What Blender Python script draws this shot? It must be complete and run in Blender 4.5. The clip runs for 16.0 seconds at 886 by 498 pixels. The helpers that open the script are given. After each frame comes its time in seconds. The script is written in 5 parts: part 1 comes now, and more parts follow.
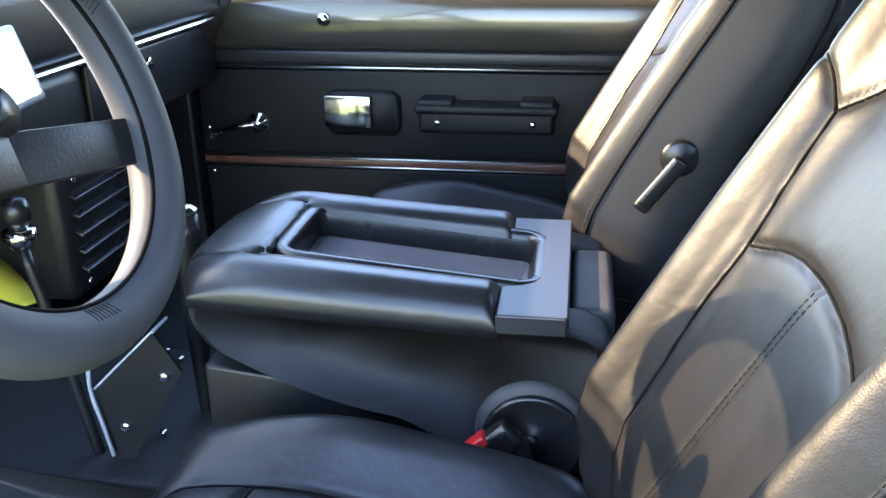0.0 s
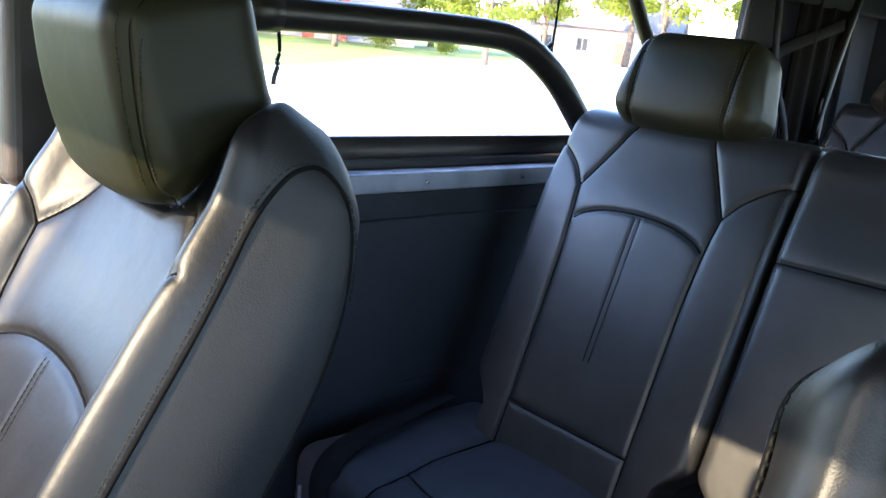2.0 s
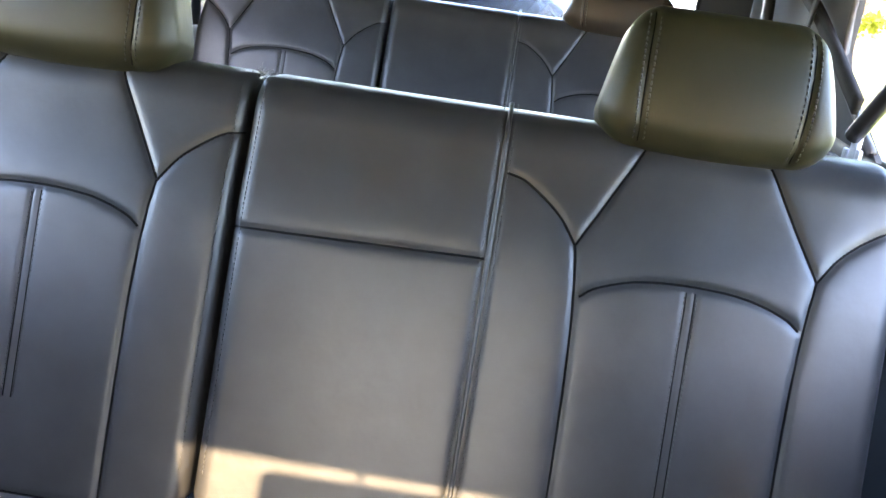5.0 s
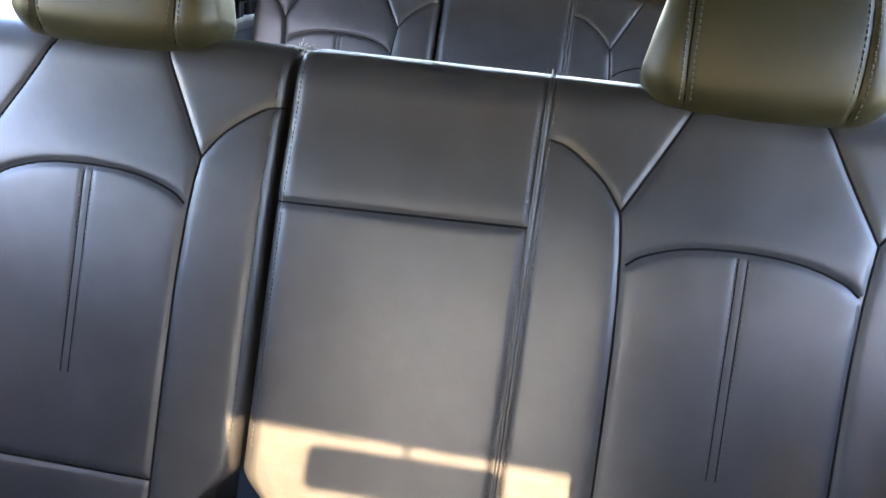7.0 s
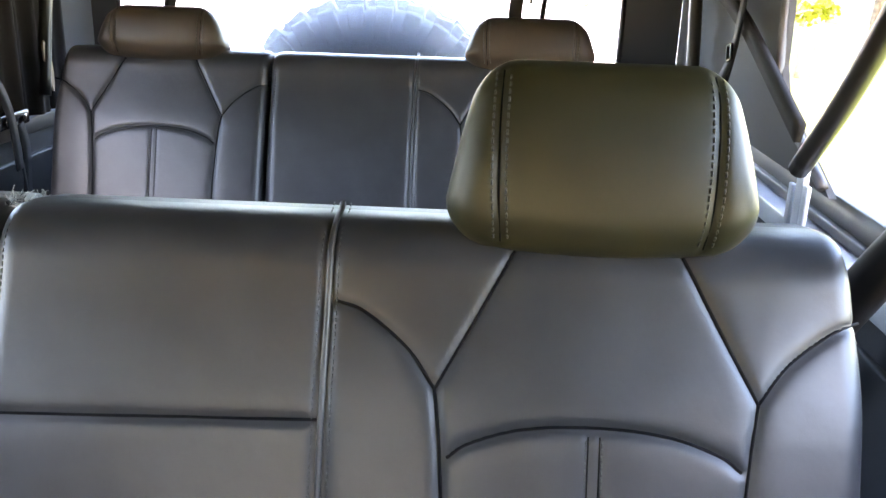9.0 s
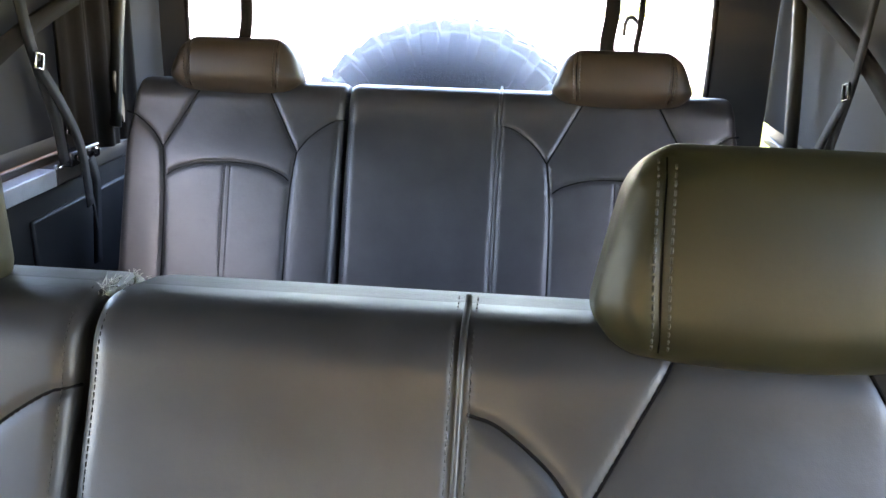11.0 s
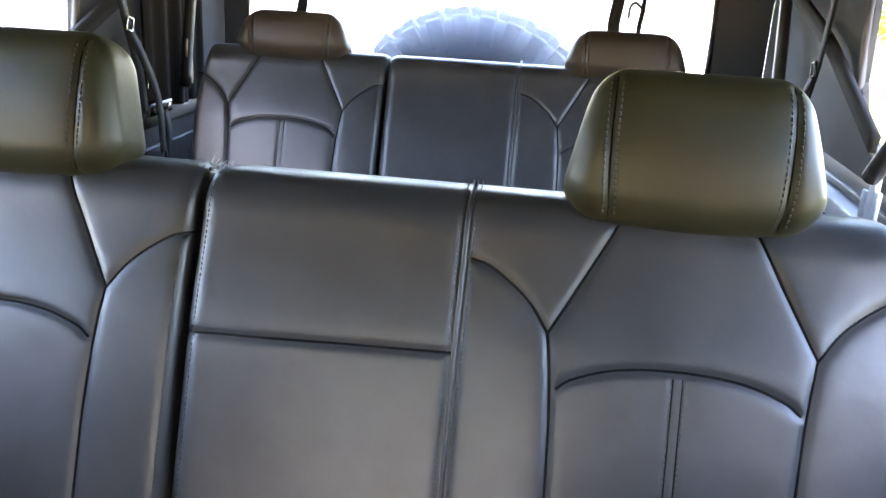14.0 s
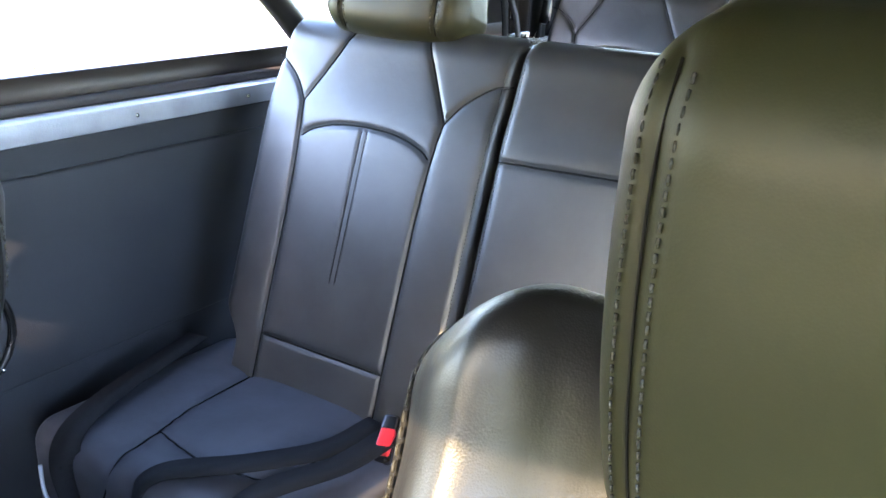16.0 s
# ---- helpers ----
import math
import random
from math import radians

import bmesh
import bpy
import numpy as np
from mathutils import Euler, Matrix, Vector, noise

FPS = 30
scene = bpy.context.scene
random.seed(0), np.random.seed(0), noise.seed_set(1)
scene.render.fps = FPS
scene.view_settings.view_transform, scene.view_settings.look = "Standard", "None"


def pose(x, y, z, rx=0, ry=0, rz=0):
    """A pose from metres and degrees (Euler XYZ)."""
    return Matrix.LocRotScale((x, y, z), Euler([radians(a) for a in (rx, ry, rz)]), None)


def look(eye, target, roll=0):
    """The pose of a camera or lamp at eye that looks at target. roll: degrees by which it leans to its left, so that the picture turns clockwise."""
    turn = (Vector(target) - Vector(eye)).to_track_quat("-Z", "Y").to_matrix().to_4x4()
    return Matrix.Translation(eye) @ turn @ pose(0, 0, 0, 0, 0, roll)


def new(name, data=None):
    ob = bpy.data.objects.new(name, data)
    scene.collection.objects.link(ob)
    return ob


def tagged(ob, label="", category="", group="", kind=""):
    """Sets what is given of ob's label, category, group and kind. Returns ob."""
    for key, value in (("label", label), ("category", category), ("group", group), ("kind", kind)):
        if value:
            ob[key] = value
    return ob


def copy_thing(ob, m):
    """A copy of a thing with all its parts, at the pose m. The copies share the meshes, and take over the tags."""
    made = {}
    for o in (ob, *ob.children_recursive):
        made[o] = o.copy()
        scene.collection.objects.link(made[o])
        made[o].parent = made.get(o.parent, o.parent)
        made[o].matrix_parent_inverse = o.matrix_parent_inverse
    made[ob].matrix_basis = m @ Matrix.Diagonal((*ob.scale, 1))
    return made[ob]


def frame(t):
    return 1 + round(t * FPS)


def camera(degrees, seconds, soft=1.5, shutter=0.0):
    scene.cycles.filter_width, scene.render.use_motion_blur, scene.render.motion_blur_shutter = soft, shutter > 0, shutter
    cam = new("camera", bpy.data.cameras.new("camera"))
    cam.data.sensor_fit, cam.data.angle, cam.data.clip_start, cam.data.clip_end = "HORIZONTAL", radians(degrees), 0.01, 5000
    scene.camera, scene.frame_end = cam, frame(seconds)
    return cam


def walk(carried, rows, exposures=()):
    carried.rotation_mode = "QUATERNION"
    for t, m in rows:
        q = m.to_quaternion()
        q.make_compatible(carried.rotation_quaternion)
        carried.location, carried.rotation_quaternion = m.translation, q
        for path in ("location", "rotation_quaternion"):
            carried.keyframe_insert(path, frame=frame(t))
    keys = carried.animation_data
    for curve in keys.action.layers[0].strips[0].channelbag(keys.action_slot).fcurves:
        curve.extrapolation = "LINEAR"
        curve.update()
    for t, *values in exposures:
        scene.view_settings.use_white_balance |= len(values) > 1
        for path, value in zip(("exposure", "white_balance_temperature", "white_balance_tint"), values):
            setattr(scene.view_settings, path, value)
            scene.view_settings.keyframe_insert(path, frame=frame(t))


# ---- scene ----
cam = camera(54.2, 16.0)
PATH = [
    (0, (-1.151, -1.131, 1.751), (-1.44, 0.699, 0.997), -0.8),
    (0.5, (-1.19, -0.906, 1.761), (-1.12, 0.949, 1.015), 1.3),
    (1, (-1.325, -0.703, 1.793), (-0.739, 1.069, 1.073), 3.4),
    (1.5, (-1.345, -0.577, 1.811), (-0.351, 1.057, 1.227), 6.2),
    (2, (-1.279, -0.424, 1.862), (0.054, 0.982, 1.366), 6.1),
    (2.5, (-1.183, -0.344, 1.908), (0.364, 0.837, 1.446), 5.8),
    (3, (-1.148, -0.219, 1.935), (0.617, 0.559, 1.409), 4.8),
    (3.5, (-1.149, -0.149, 1.954), (0.713, 0.313, 1.389), 5.1),
    (4, (-1.136, -0.149, 1.97), (0.746, 0.162, 1.368), 6.0),
    (4.5, (-1.032, -0.16, 1.947), (0.865, 0.01, 1.337), 7.2),
    (4.7, (-1.014, -0.147, 1.946), (0.866, -0.057, 1.268), 8.0),
    (6.8, (-1.07, -0.173, 1.936), (0.754, 0.091, 1.16), 5.0),
    (7, (-1.007, -0.188, 1.922), (0.838, 0.076, 1.196), 5.1),
    (7.5, (-0.939, -0.21, 1.952), (0.919, -0.082, 1.222), 6.9),
    (8, (-0.899, -0.267, 1.964), (0.99, -0.116, 1.325), 6.6),
    (8.5, (-0.819, -0.295, 1.969), (1.078, -0.156, 1.351), 3.7),
    (9, (-0.714, -0.286, 1.978), (1.183, -0.212, 1.348), 1.8),
    (9.5, (-0.647, -0.217, 1.997), (1.247, -0.15, 1.359), 3.3),
    (9.7, (-0.64, -0.19, 1.996), (1.263, -0.127, 1.382), 3.5),
    (11.8, (-0.588, -0.193, 2.042), (1.29, 0.032, 1.392), 1.1),
    (12, (-0.594, -0.187, 2.036), (1.283, 0.043, 1.383), 1.3),
    (12.5, (-0.635, -0.172, 2.003), (1.237, 0.076, 1.343), 1.6),
    (13, (-0.731, -0.206, 1.973), (1.15, 0.042, 1.337), 3.3),
    (13.5, (-0.821, -0.248, 1.987), (1.064, -0.013, 1.361), 3.7),
    (14, (-0.913, -0.244, 1.994), (0.973, -0.007, 1.372), 3.2),
    (14.5, (-0.999, -0.279, 1.969), (0.887, -0.06, 1.342), 1.7),
    (15, (-1.083, -0.319, 1.916), (0.762, 0.139, 1.293), 0.7),
    (15.5, (-1.108, -0.405, 1.9), (0.624, 0.356, 1.249), 1.3),
    (16, (-1.169, -0.453, 1.894), (0.429, 0.533, 1.208), 2.6),
]
walk(cam, [(t, look(eye, target, roll)) for t, eye, target, roll in PATH], [(0.0, 3.6, 6350, 17), (0.5, 3.55, 6350, 18), (1.0, 3.7, 6750, 20), (1.5, 3.55, 6550, 20), (2.0, 3.25, 5750, 16), (2.5, 3.1, 6250, 16), (3.0, 4.0, 6500, 18), (3.5, 4.5, 6600, 19), (4.5, 4.85, 6600, 19), (7.0, 4.9, 6700, 22), (7.5, 4.76, 6850, 22), (8.0, 5.04, 7050, 22), (8.5, 4.76, 7100, 22), (9.0, 4.8, 7100, 22), (12.5, 4.8, 6750, 22), (14.5, 4.8, 6650, 22), (15.0, 4.95, 6700, 22), (15.6, 5.1, 6700, 21), (16.0, 5.2, 6400, 18)])

# ---- light ----
SUN_EL, SUN_TRAVEL_Y = 26.5, -0.03
world = bpy.data.worlds.new("world")
scene.world = world
world.use_nodes = True
sky = world.node_tree.nodes.new("ShaderNodeTexSky")
sky.sky_type = "NISHITA"
sky.sun_disc = False
sky.sun_elevation = radians(SUN_EL)
sky.sun_rotation = radians(270)
sky.air_density, sky.dust_density = 1.0, 0.7
backing = world.node_tree.nodes["Background"]
world.node_tree.links.new(sky.outputs[0], backing.inputs[0])
backing.inputs[1].default_value = 0.25
sun = new("sun", bpy.data.lights.new("sun", "SUN"))
sun.data.energy, sun.data.angle, sun.data.color = 3.3, radians(0.5), (1.0, 0.74, 0.46)
sun.matrix_world = look((-20, 0, 20 * math.tan(radians(SUN_EL))), (0, 20 * SUN_TRAVEL_Y, 0))


# ---- materials ----
def material(name, color, rough=0.5, metal=0.0, grain=0.0, grain_size=600.0, blotch=0.15, blotch_size=6.0, coat=0.0, vary=0.0, spec=0.5, cell=False, soft=0.0):
    """A procedural surface: base colour with blotches at one scale and a fine relief at another."""
    m = bpy.data.materials.new(name)
    m.use_nodes = True
    nt = m.node_tree
    b = nt.nodes["Principled BSDF"]
    b.inputs["Metallic"].default_value = metal
    b.inputs["Specular IOR Level"].default_value = spec
    b.inputs["Coat Weight"].default_value = coat
    b.inputs["Coat Roughness"].default_value = 0.08
    co = nt.nodes.new("ShaderNodeTexCoord")
    n1 = nt.nodes.new("ShaderNodeTexNoise")
    n1.inputs["Scale"].default_value = blotch_size
    n1.inputs["Detail"].default_value = 5
    nt.links.new(co.outputs["Object"], n1.inputs["Vector"])
    mix = nt.nodes.new("ShaderNodeMix")
    mix.data_type = "RGBA"
    mix.inputs["A"].default_value = (*[c * (1 - blotch) for c in color], 1)
    mix.inputs["B"].default_value = (*[min(1, c * (1 + blotch)) for c in color], 1)
    ramp = nt.nodes.new("ShaderNodeMapRange")
    ramp.inputs["From Min"].default_value, ramp.inputs["From Max"].default_value = 0.3, 0.7
    nt.links.new(n1.outputs["Fac"], ramp.inputs["Value"])
    nt.links.new(ramp.outputs["Result"], mix.inputs["Factor"])
    out = mix.outputs["Result"]
    if vary:
        info = nt.nodes.new("ShaderNodeNewGeometry")
        hsv = nt.nodes.new("ShaderNodeHueSaturation")
        val = nt.nodes.new("ShaderNodeMapRange")
        val.inputs["To Min"].default_value, val.inputs["To Max"].default_value = 1 - vary, 1 + vary
        nt.links.new(info.outputs["Random Per Island"], val.inputs["Value"])
        nt.links.new(val.outputs["Result"], hsv.inputs["Value"])
        nt.links.new(out, hsv.inputs["Color"])
        out = hsv.outputs["Color"]
    nt.links.new(out, b.inputs["Base Color"])
    rr = nt.nodes.new("ShaderNodeMapRange")
    rr.inputs["To Min"].default_value, rr.inputs["To Max"].default_value = max(0.02, rough - 0.06), min(1, rough + 0.06)
    nt.links.new(n1.outputs["Fac"], rr.inputs["Value"])
    nt.links.new(rr.outputs["Result"], b.inputs["Roughness"])
    if grain:
        n2 = nt.nodes.new("ShaderNodeTexVoronoi" if cell else "ShaderNodeTexNoise")
        n2.inputs["Scale"].default_value = grain_size
        nt.links.new(co.outputs["Object"], n2.inputs["Vector"])
        bump = nt.nodes.new("ShaderNodeBump")
        bump.inputs["Strength"].default_value = grain
        bump.inputs["Distance"].default_value = 0.6 / grain_size
        nt.links.new(n2.outputs["Distance" if cell else "Fac"], bump.inputs["Height"])
        if soft:
            n3 = nt.nodes.new("ShaderNodeTexNoise")
            n3.inputs["Scale"].default_value = 26
            n3.inputs["Detail"].default_value = 3
            nt.links.new(co.outputs["Object"], n3.inputs["Vector"])
            crease = nt.nodes.new("ShaderNodeBump")
            crease.inputs["Strength"].default_value = soft
            crease.inputs["Distance"].default_value = 0.004
            nt.links.new(n3.outputs["Fac"], crease.inputs["Height"])
            nt.links.new(crease.outputs["Normal"], bump.inputs["Normal"])
        nt.links.new(bump.outputs["Normal"], b.inputs["Normal"])
    return m


# black leather; the olive cast of greenery reflected from ahead is in its colour
REST_LEATHER = material("black_leather_olive_cast", (0.0175, 0.0168, 0.0070), 0.45, spec=0.34, grain=0.06, grain_size=900, blotch=0.2, blotch_size=12, cell=True, soft=0.22)
# back-row headrests: brown tint of lens flare put into the leather's colour
REST_FLARE_TINT = material("black_leather_flare_tint", (0.030, 0.0225, 0.016), 0.48, spec=0.34, grain=0.06, grain_size=900, blotch=0.2, blotch_size=12, cell=True, soft=0.22)
FRAY = material("frayed_pale_thread", (0.30, 0.29, 0.27), 0.85)
LEATHER = material("black_leather", (0.0205, 0.0205, 0.0215), 0.41, spec=0.46, grain=0.07, grain_size=900, blotch=0.26, blotch_size=13, cell=True, soft=0.22)
CUSHION = material("matt_black_seat_leather", (0.035, 0.036, 0.044), 0.60, spec=0.28, grain=0.08, grain_size=900, blotch=0.22, blotch_size=11, cell=True, soft=0.25)
CUSHION_FRONT = material("creased_black_leather", (0.011, 0.0115, 0.0135), 0.40, spec=0.48, grain=0.06, grain_size=900, blotch=0.25, blotch_size=12, cell=True, soft=0.45)
LEATHER_FRONT = material("worn_black_leather", (0.006, 0.006, 0.0064), 0.41, spec=0.32, grain=0.12, grain_size=820, blotch=0.2, blotch_size=14, cell=True, soft=0.3)
# front headrests: the same reflected olive light mixed into the base colour
HEADREST = material("matt_leather_olive_cast", (0.0105, 0.0110, 0.0036), 0.50, spec=0.24, grain=0.06, grain_size=900, blotch=0.18, blotch_size=12, cell=True, soft=0.2)
PAD = material("glossy_black_leather", (0.012, 0.012, 0.0135), 0.32, spec=0.5, grain=0.05, grain_size=900, blotch=0.2, blotch_size=14, cell=True, soft=0.25)
SEAT_SIDE = material("black_vinyl_side", (0.0165, 0.017, 0.0185), 0.52, spec=0.28, grain=0.25, grain_size=550, blotch=0.2, cell=True, soft=0.25)
SEAM = material("black_seam_piping", (0.004, 0.004, 0.0045), 0.8, spec=0.08)
THREAD = material("grey_thread", (0.036, 0.036, 0.034), 0.7, grain=0.4, grain_size=900)
THREAD_BLACK = material("black_thread", (0.022, 0.022, 0.020), 0.75, spec=0.1, grain=0.4, grain_size=900)
BLACK_PLASTIC = material("black_plastic", (0.011, 0.011, 0.012), 0.27, grain=0.25, grain_size=900)
SATIN_PLASTIC = material("satin_grey_plastic", (0.015, 0.015, 0.018), 0.40, grain=0.2, grain_size=1200)
TRAY_MAT = material("ribbed_tray_rubber", (0.135, 0.125, 0.140), 0.45, grain=0.2, grain_size=900)
CONSOLE = material("charcoal_console_vinyl", (0.036, 0.037, 0.040), 0.55, spec=0.3, grain=0.25, grain_size=600, blotch=0.25, blotch_size=9, cell=True, soft=0.15)
BRIGHT = material("polished_aluminium_trim", (0.82, 0.83, 0.85), 0.30, metal=1.0, blotch=0.05)
# warm tan that stands in for sunlight leaking in at the rear corner
LEAK_TAN = material("tan_light_leak", (0.34, 0.25, 0.18), 0.85, grain=0.4, grain_size=500)
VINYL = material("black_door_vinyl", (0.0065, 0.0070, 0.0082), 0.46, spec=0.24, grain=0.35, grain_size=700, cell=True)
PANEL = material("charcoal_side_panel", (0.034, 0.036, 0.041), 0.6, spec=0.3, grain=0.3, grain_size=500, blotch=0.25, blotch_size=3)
CHROME = material("chrome", (0.75, 0.75, 0.76), 0.12, metal=1.0, blotch=0.05)
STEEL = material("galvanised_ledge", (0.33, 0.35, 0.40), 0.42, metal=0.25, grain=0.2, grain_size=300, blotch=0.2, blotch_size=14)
PAINT = material("grey_metallic_paint", (0.066, 0.061, 0.050), 0.24, metal=0.45, coat=0.8, blotch=0.06, grain=0.05, grain_size=2500)
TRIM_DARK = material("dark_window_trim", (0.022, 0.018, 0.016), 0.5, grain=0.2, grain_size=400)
WOOD = material("rosewood_strip", (0.13, 0.055, 0.035), 0.35, blotch=0.4, blotch_size=40, coat=0.4)
BAR = material("black_powder_coat", (0.015, 0.014, 0.013), 0.36, grain=0.25, grain_size=800)
TOPCLOTH = material("grey_soft_top_cloth", (0.030, 0.028, 0.026), 0.85, grain=0.5, grain_size=900, blotch=0.2, blotch_size=4)
FOLDS = material("brown_black_lining_cloth", (0.009, 0.007, 0.006), 0.9, spec=0.2, grain=0.4, grain_size=600, blotch=0.3, blotch_size=5)
LINER = material("charcoal_headliner", (0.028, 0.028, 0.027), 0.9, grain=0.5, grain_size=700)
WEB = material("black_webbing", (0.007, 0.007, 0.008), 0.75, spec=0.15, grain=0.6, grain_size=700)
CARPET = material("black_carpet", (0.040, 0.047, 0.052), 0.95, grain=1.0, grain_size=350, blotch=0.3)
RUBBER = material("tyre_rubber", (0.028, 0.029, 0.033), 0.75, grain=0.4, grain_size=160, blotch=0.25)
RED = material("red_buckle_plastic", (0.55, 0.02, 0.025), 0.35)
YELLOW = material("yellow_strap_cloth", (0.62, 0.55, 0.05), 0.7, grain=0.4, grain_size=500)
WHITE_TAG = material("white_paper_tag", (0.75, 0.75, 0.74), 0.8, blotch=0.05)
WHEELWRAP = material("grey_wheel_wrap", (0.048, 0.049, 0.056), 0.55, spec=0.25, grain=0.12, grain_size=900, cell=True, soft=0.15)
METAL_BLACK = material("black_sheet_metal", (0.009, 0.009, 0.010), 0.36, spec=0.35, blotch=0.3, grain=0.2, grain_size=300)
TUNNEL = material("grey_tunnel_cover", (0.014, 0.014, 0.016), 0.6, grain=0.3, grain_size=300)
GREEN = material("green_car_paint", (0.085, 0.34, 0.02), 0.3, coat=0.7, blotch=0.08)
FLARE = material("grey_fender_flare", (0.07, 0.07, 0.075), 0.55, grain=0.3, grain_size=200)
GRASS = material("lawn", (0.125, 0.155, 0.020), 0.9, grain=1.0, grain_size=60, blotch=0.45, blotch_size=0.35)
BLADE = material("grass_blades", (0.135, 0.165, 0.030), 0.8, vary=0.35)
CONCRETE = material("pale_concrete_lot", (0.66, 0.63, 0.58), 0.85, grain=0.4, grain_size=30, blotch=0.15, blotch_size=0.6)
LEAF = material("tree_leaves", (0.065, 0.095, 0.012), 0.6, vary=0.4, blotch=0.3)
BARK = material("tree_bark", (0.10, 0.075, 0.055), 0.9, grain=1.0, grain_size=20, blotch=0.4)
SIDING = material("pale_pink_siding", (0.34, 0.28, 0.25), 0.7, blotch=0.06)
ROOFING = material("grey_shingles", (0.14, 0.13, 0.13), 0.85, grain=0.6, grain_size=8, blotch=0.3)
BRICK = material("red_brick", (0.32, 0.09, 0.06), 0.85, grain=0.6, grain_size=14, blotch=0.3)
DARKGLASS = material("window_glass_dark", (0.03, 0.035, 0.04), 0.08)
LAMPGLASS = material("clear_lamp_lens", (0.8, 0.8, 0.75), 0.12, coat=0.5)

# leaves let light through
_nt = LEAF.node_tree
_thin, _both = _nt.nodes.new("ShaderNodeBsdfTranslucent"), _nt.nodes.new("ShaderNodeMixShader")
_thin.inputs["Color"].default_value = (0.36, 0.37, 0.012, 1)
_both.inputs["Fac"].default_value = 0.5
_nt.links.new(_nt.nodes["Principled BSDF"].outputs[0], _both.inputs[1])
_nt.links.new(_thin.outputs[0], _both.inputs[2])
_nt.links.new(_both.outputs[0], _nt.nodes["Material Output"].inputs["Surface"])

# the cloth of the top glows a little
_nt = TOPCLOTH.node_tree
_thin, _both = _nt.nodes.new("ShaderNodeBsdfTranslucent"), _nt.nodes.new("ShaderNodeMixShader")
_thin.inputs["Color"].default_value = (0.16, 0.155, 0.155, 1)
_both.inputs["Fac"].default_value = 0.2
_nt.links.new(_nt.nodes["Principled BSDF"].outputs[0], _both.inputs[1])
_nt.links.new(_thin.outputs[0], _both.inputs[2])
_nt.links.new(_both.outputs[0], _nt.nodes["Material Output"].inputs["Surface"])

VINYLGLASS = bpy.data.materials.new("hazy_vinyl_window")
VINYLGLASS.use_nodes = True
_nt = VINYLGLASS.node_tree
_haze, _clear, _mix, _spots = (_nt.nodes.new(k) for k in ("ShaderNodeBsdfTranslucent", "ShaderNodeBsdfTransparent", "ShaderNodeMixShader", "ShaderNodeTexNoise"))
_haze.inputs["Color"].default_value = (0.9, 0.9, 0.95, 1)
_spots.inputs["Scale"].default_value = 9
_rng = _nt.nodes.new("ShaderNodeMapRange")
_rng.inputs["To Min"].default_value, _rng.inputs["To Max"].default_value = 0.045, 0.085
_nt.links.new(_spots.outputs["Fac"], _rng.inputs["Value"])
_nt.links.new(_rng.outputs["Result"], _mix.inputs["Fac"])
_nt.links.new(_clear.outputs[0], _mix.inputs[1])
_nt.links.new(_haze.outputs[0], _mix.inputs[2])
_nt.links.new(_mix.outputs[0], _nt.nodes["Material Output"].inputs["Surface"])

TINTGLASS = bpy.data.materials.new("green_tinted_glass")
TINTGLASS.use_nodes = True
_nt = TINTGLASS.node_tree
_clear, _gloss, _mix = (_nt.nodes.new(k) for k in ("ShaderNodeBsdfTransparent", "ShaderNodeBsdfGlossy", "ShaderNodeMixShader"))
_clear.inputs["Color"].default_value = (0.815, 0.83, 0.785, 1)
_gloss.inputs["Roughness"].default_value = 0.03
_mix.inputs["Fac"].default_value = 0.04
_nt.links.new(_clear.outputs[0], _mix.inputs[1])
_nt.links.new(_gloss.outputs[0], _mix.inputs[2])
_nt.links.new(_mix.outputs[0], _nt.nodes["Material Output"].inputs["Surface"])

SCREEN = bpy.data.materials.new("lit_screen")
SCREEN.use_nodes = True
SCREEN.node_tree.nodes["Principled BSDF"].inputs["Emission Color"].default_value = (0.95, 0.97, 1.0, 1)
SCREEN.node_tree.nodes["Principled BSDF"].inputs["Emission Strength"].default_value = 1.4


# ---- geometry helpers: a shape is (points, faces) ----
def place(geo, m):
    v = np.asarray(geo[0], float)
    a = np.array(m)
    moved = (v @ a[:3, :3].T + a[:3, 3], geo[1])
    return moved if len(geo) < 3 else (*moved, geo[2] @ a[:3, :3].T)


def join(*geos):
    vs, fs, n = [], [], 0
    for v, f in geos:
        vs.append(np.asarray(v, float))
        fs += [[i + n for i in q] for q in f]
        n += len(v)
    return np.concatenate(vs), fs


def part(name, geo, mat, parent=None, label="", smooth=True):
    """Links a shape as ONE mesh object under a thing or a part."""
    me = bpy.data.meshes.new(name)
    me.from_pydata(np.asarray(geo[0], float).tolist(), [], [list(map(int, q)) for q in geo[1]])
    me.materials.append(mat)
    if smooth:
        me.polygons.foreach_set("use_smooth", [True] * len(me.polygons))
    me.update()
    if len(geo) > 2:
        me.normals_split_custom_set_from_vertices(np.asarray(geo[2], float).tolist())
    ob = new(name, me)
    ob.parent = parent
    if label:
        tagged(ob, label)
    return ob


def thing(name, m, label, category, group="", kind=""):
    ob = new(name)
    ob.empty_display_size = 0.05
    ob.matrix_basis = m
    return tagged(ob, label, category, group, kind)


def solid(name, geo, mat, label, category="", group="", kind="", smooth=True):
    return tagged(part(name, geo, mat, None, "", smooth), label, category, group, kind)


def axis_steps(h, r, n, seg):
    return np.unique(np.round(np.concatenate([-h + r * (1 - np.cos(np.linspace(0, np.pi / 2, seg + 1))), np.linspace(-h + r, h - r, max(n, 1) + 1), h - r * (1 - np.cos(np.linspace(0, np.pi / 2, seg + 1)))]), 7))


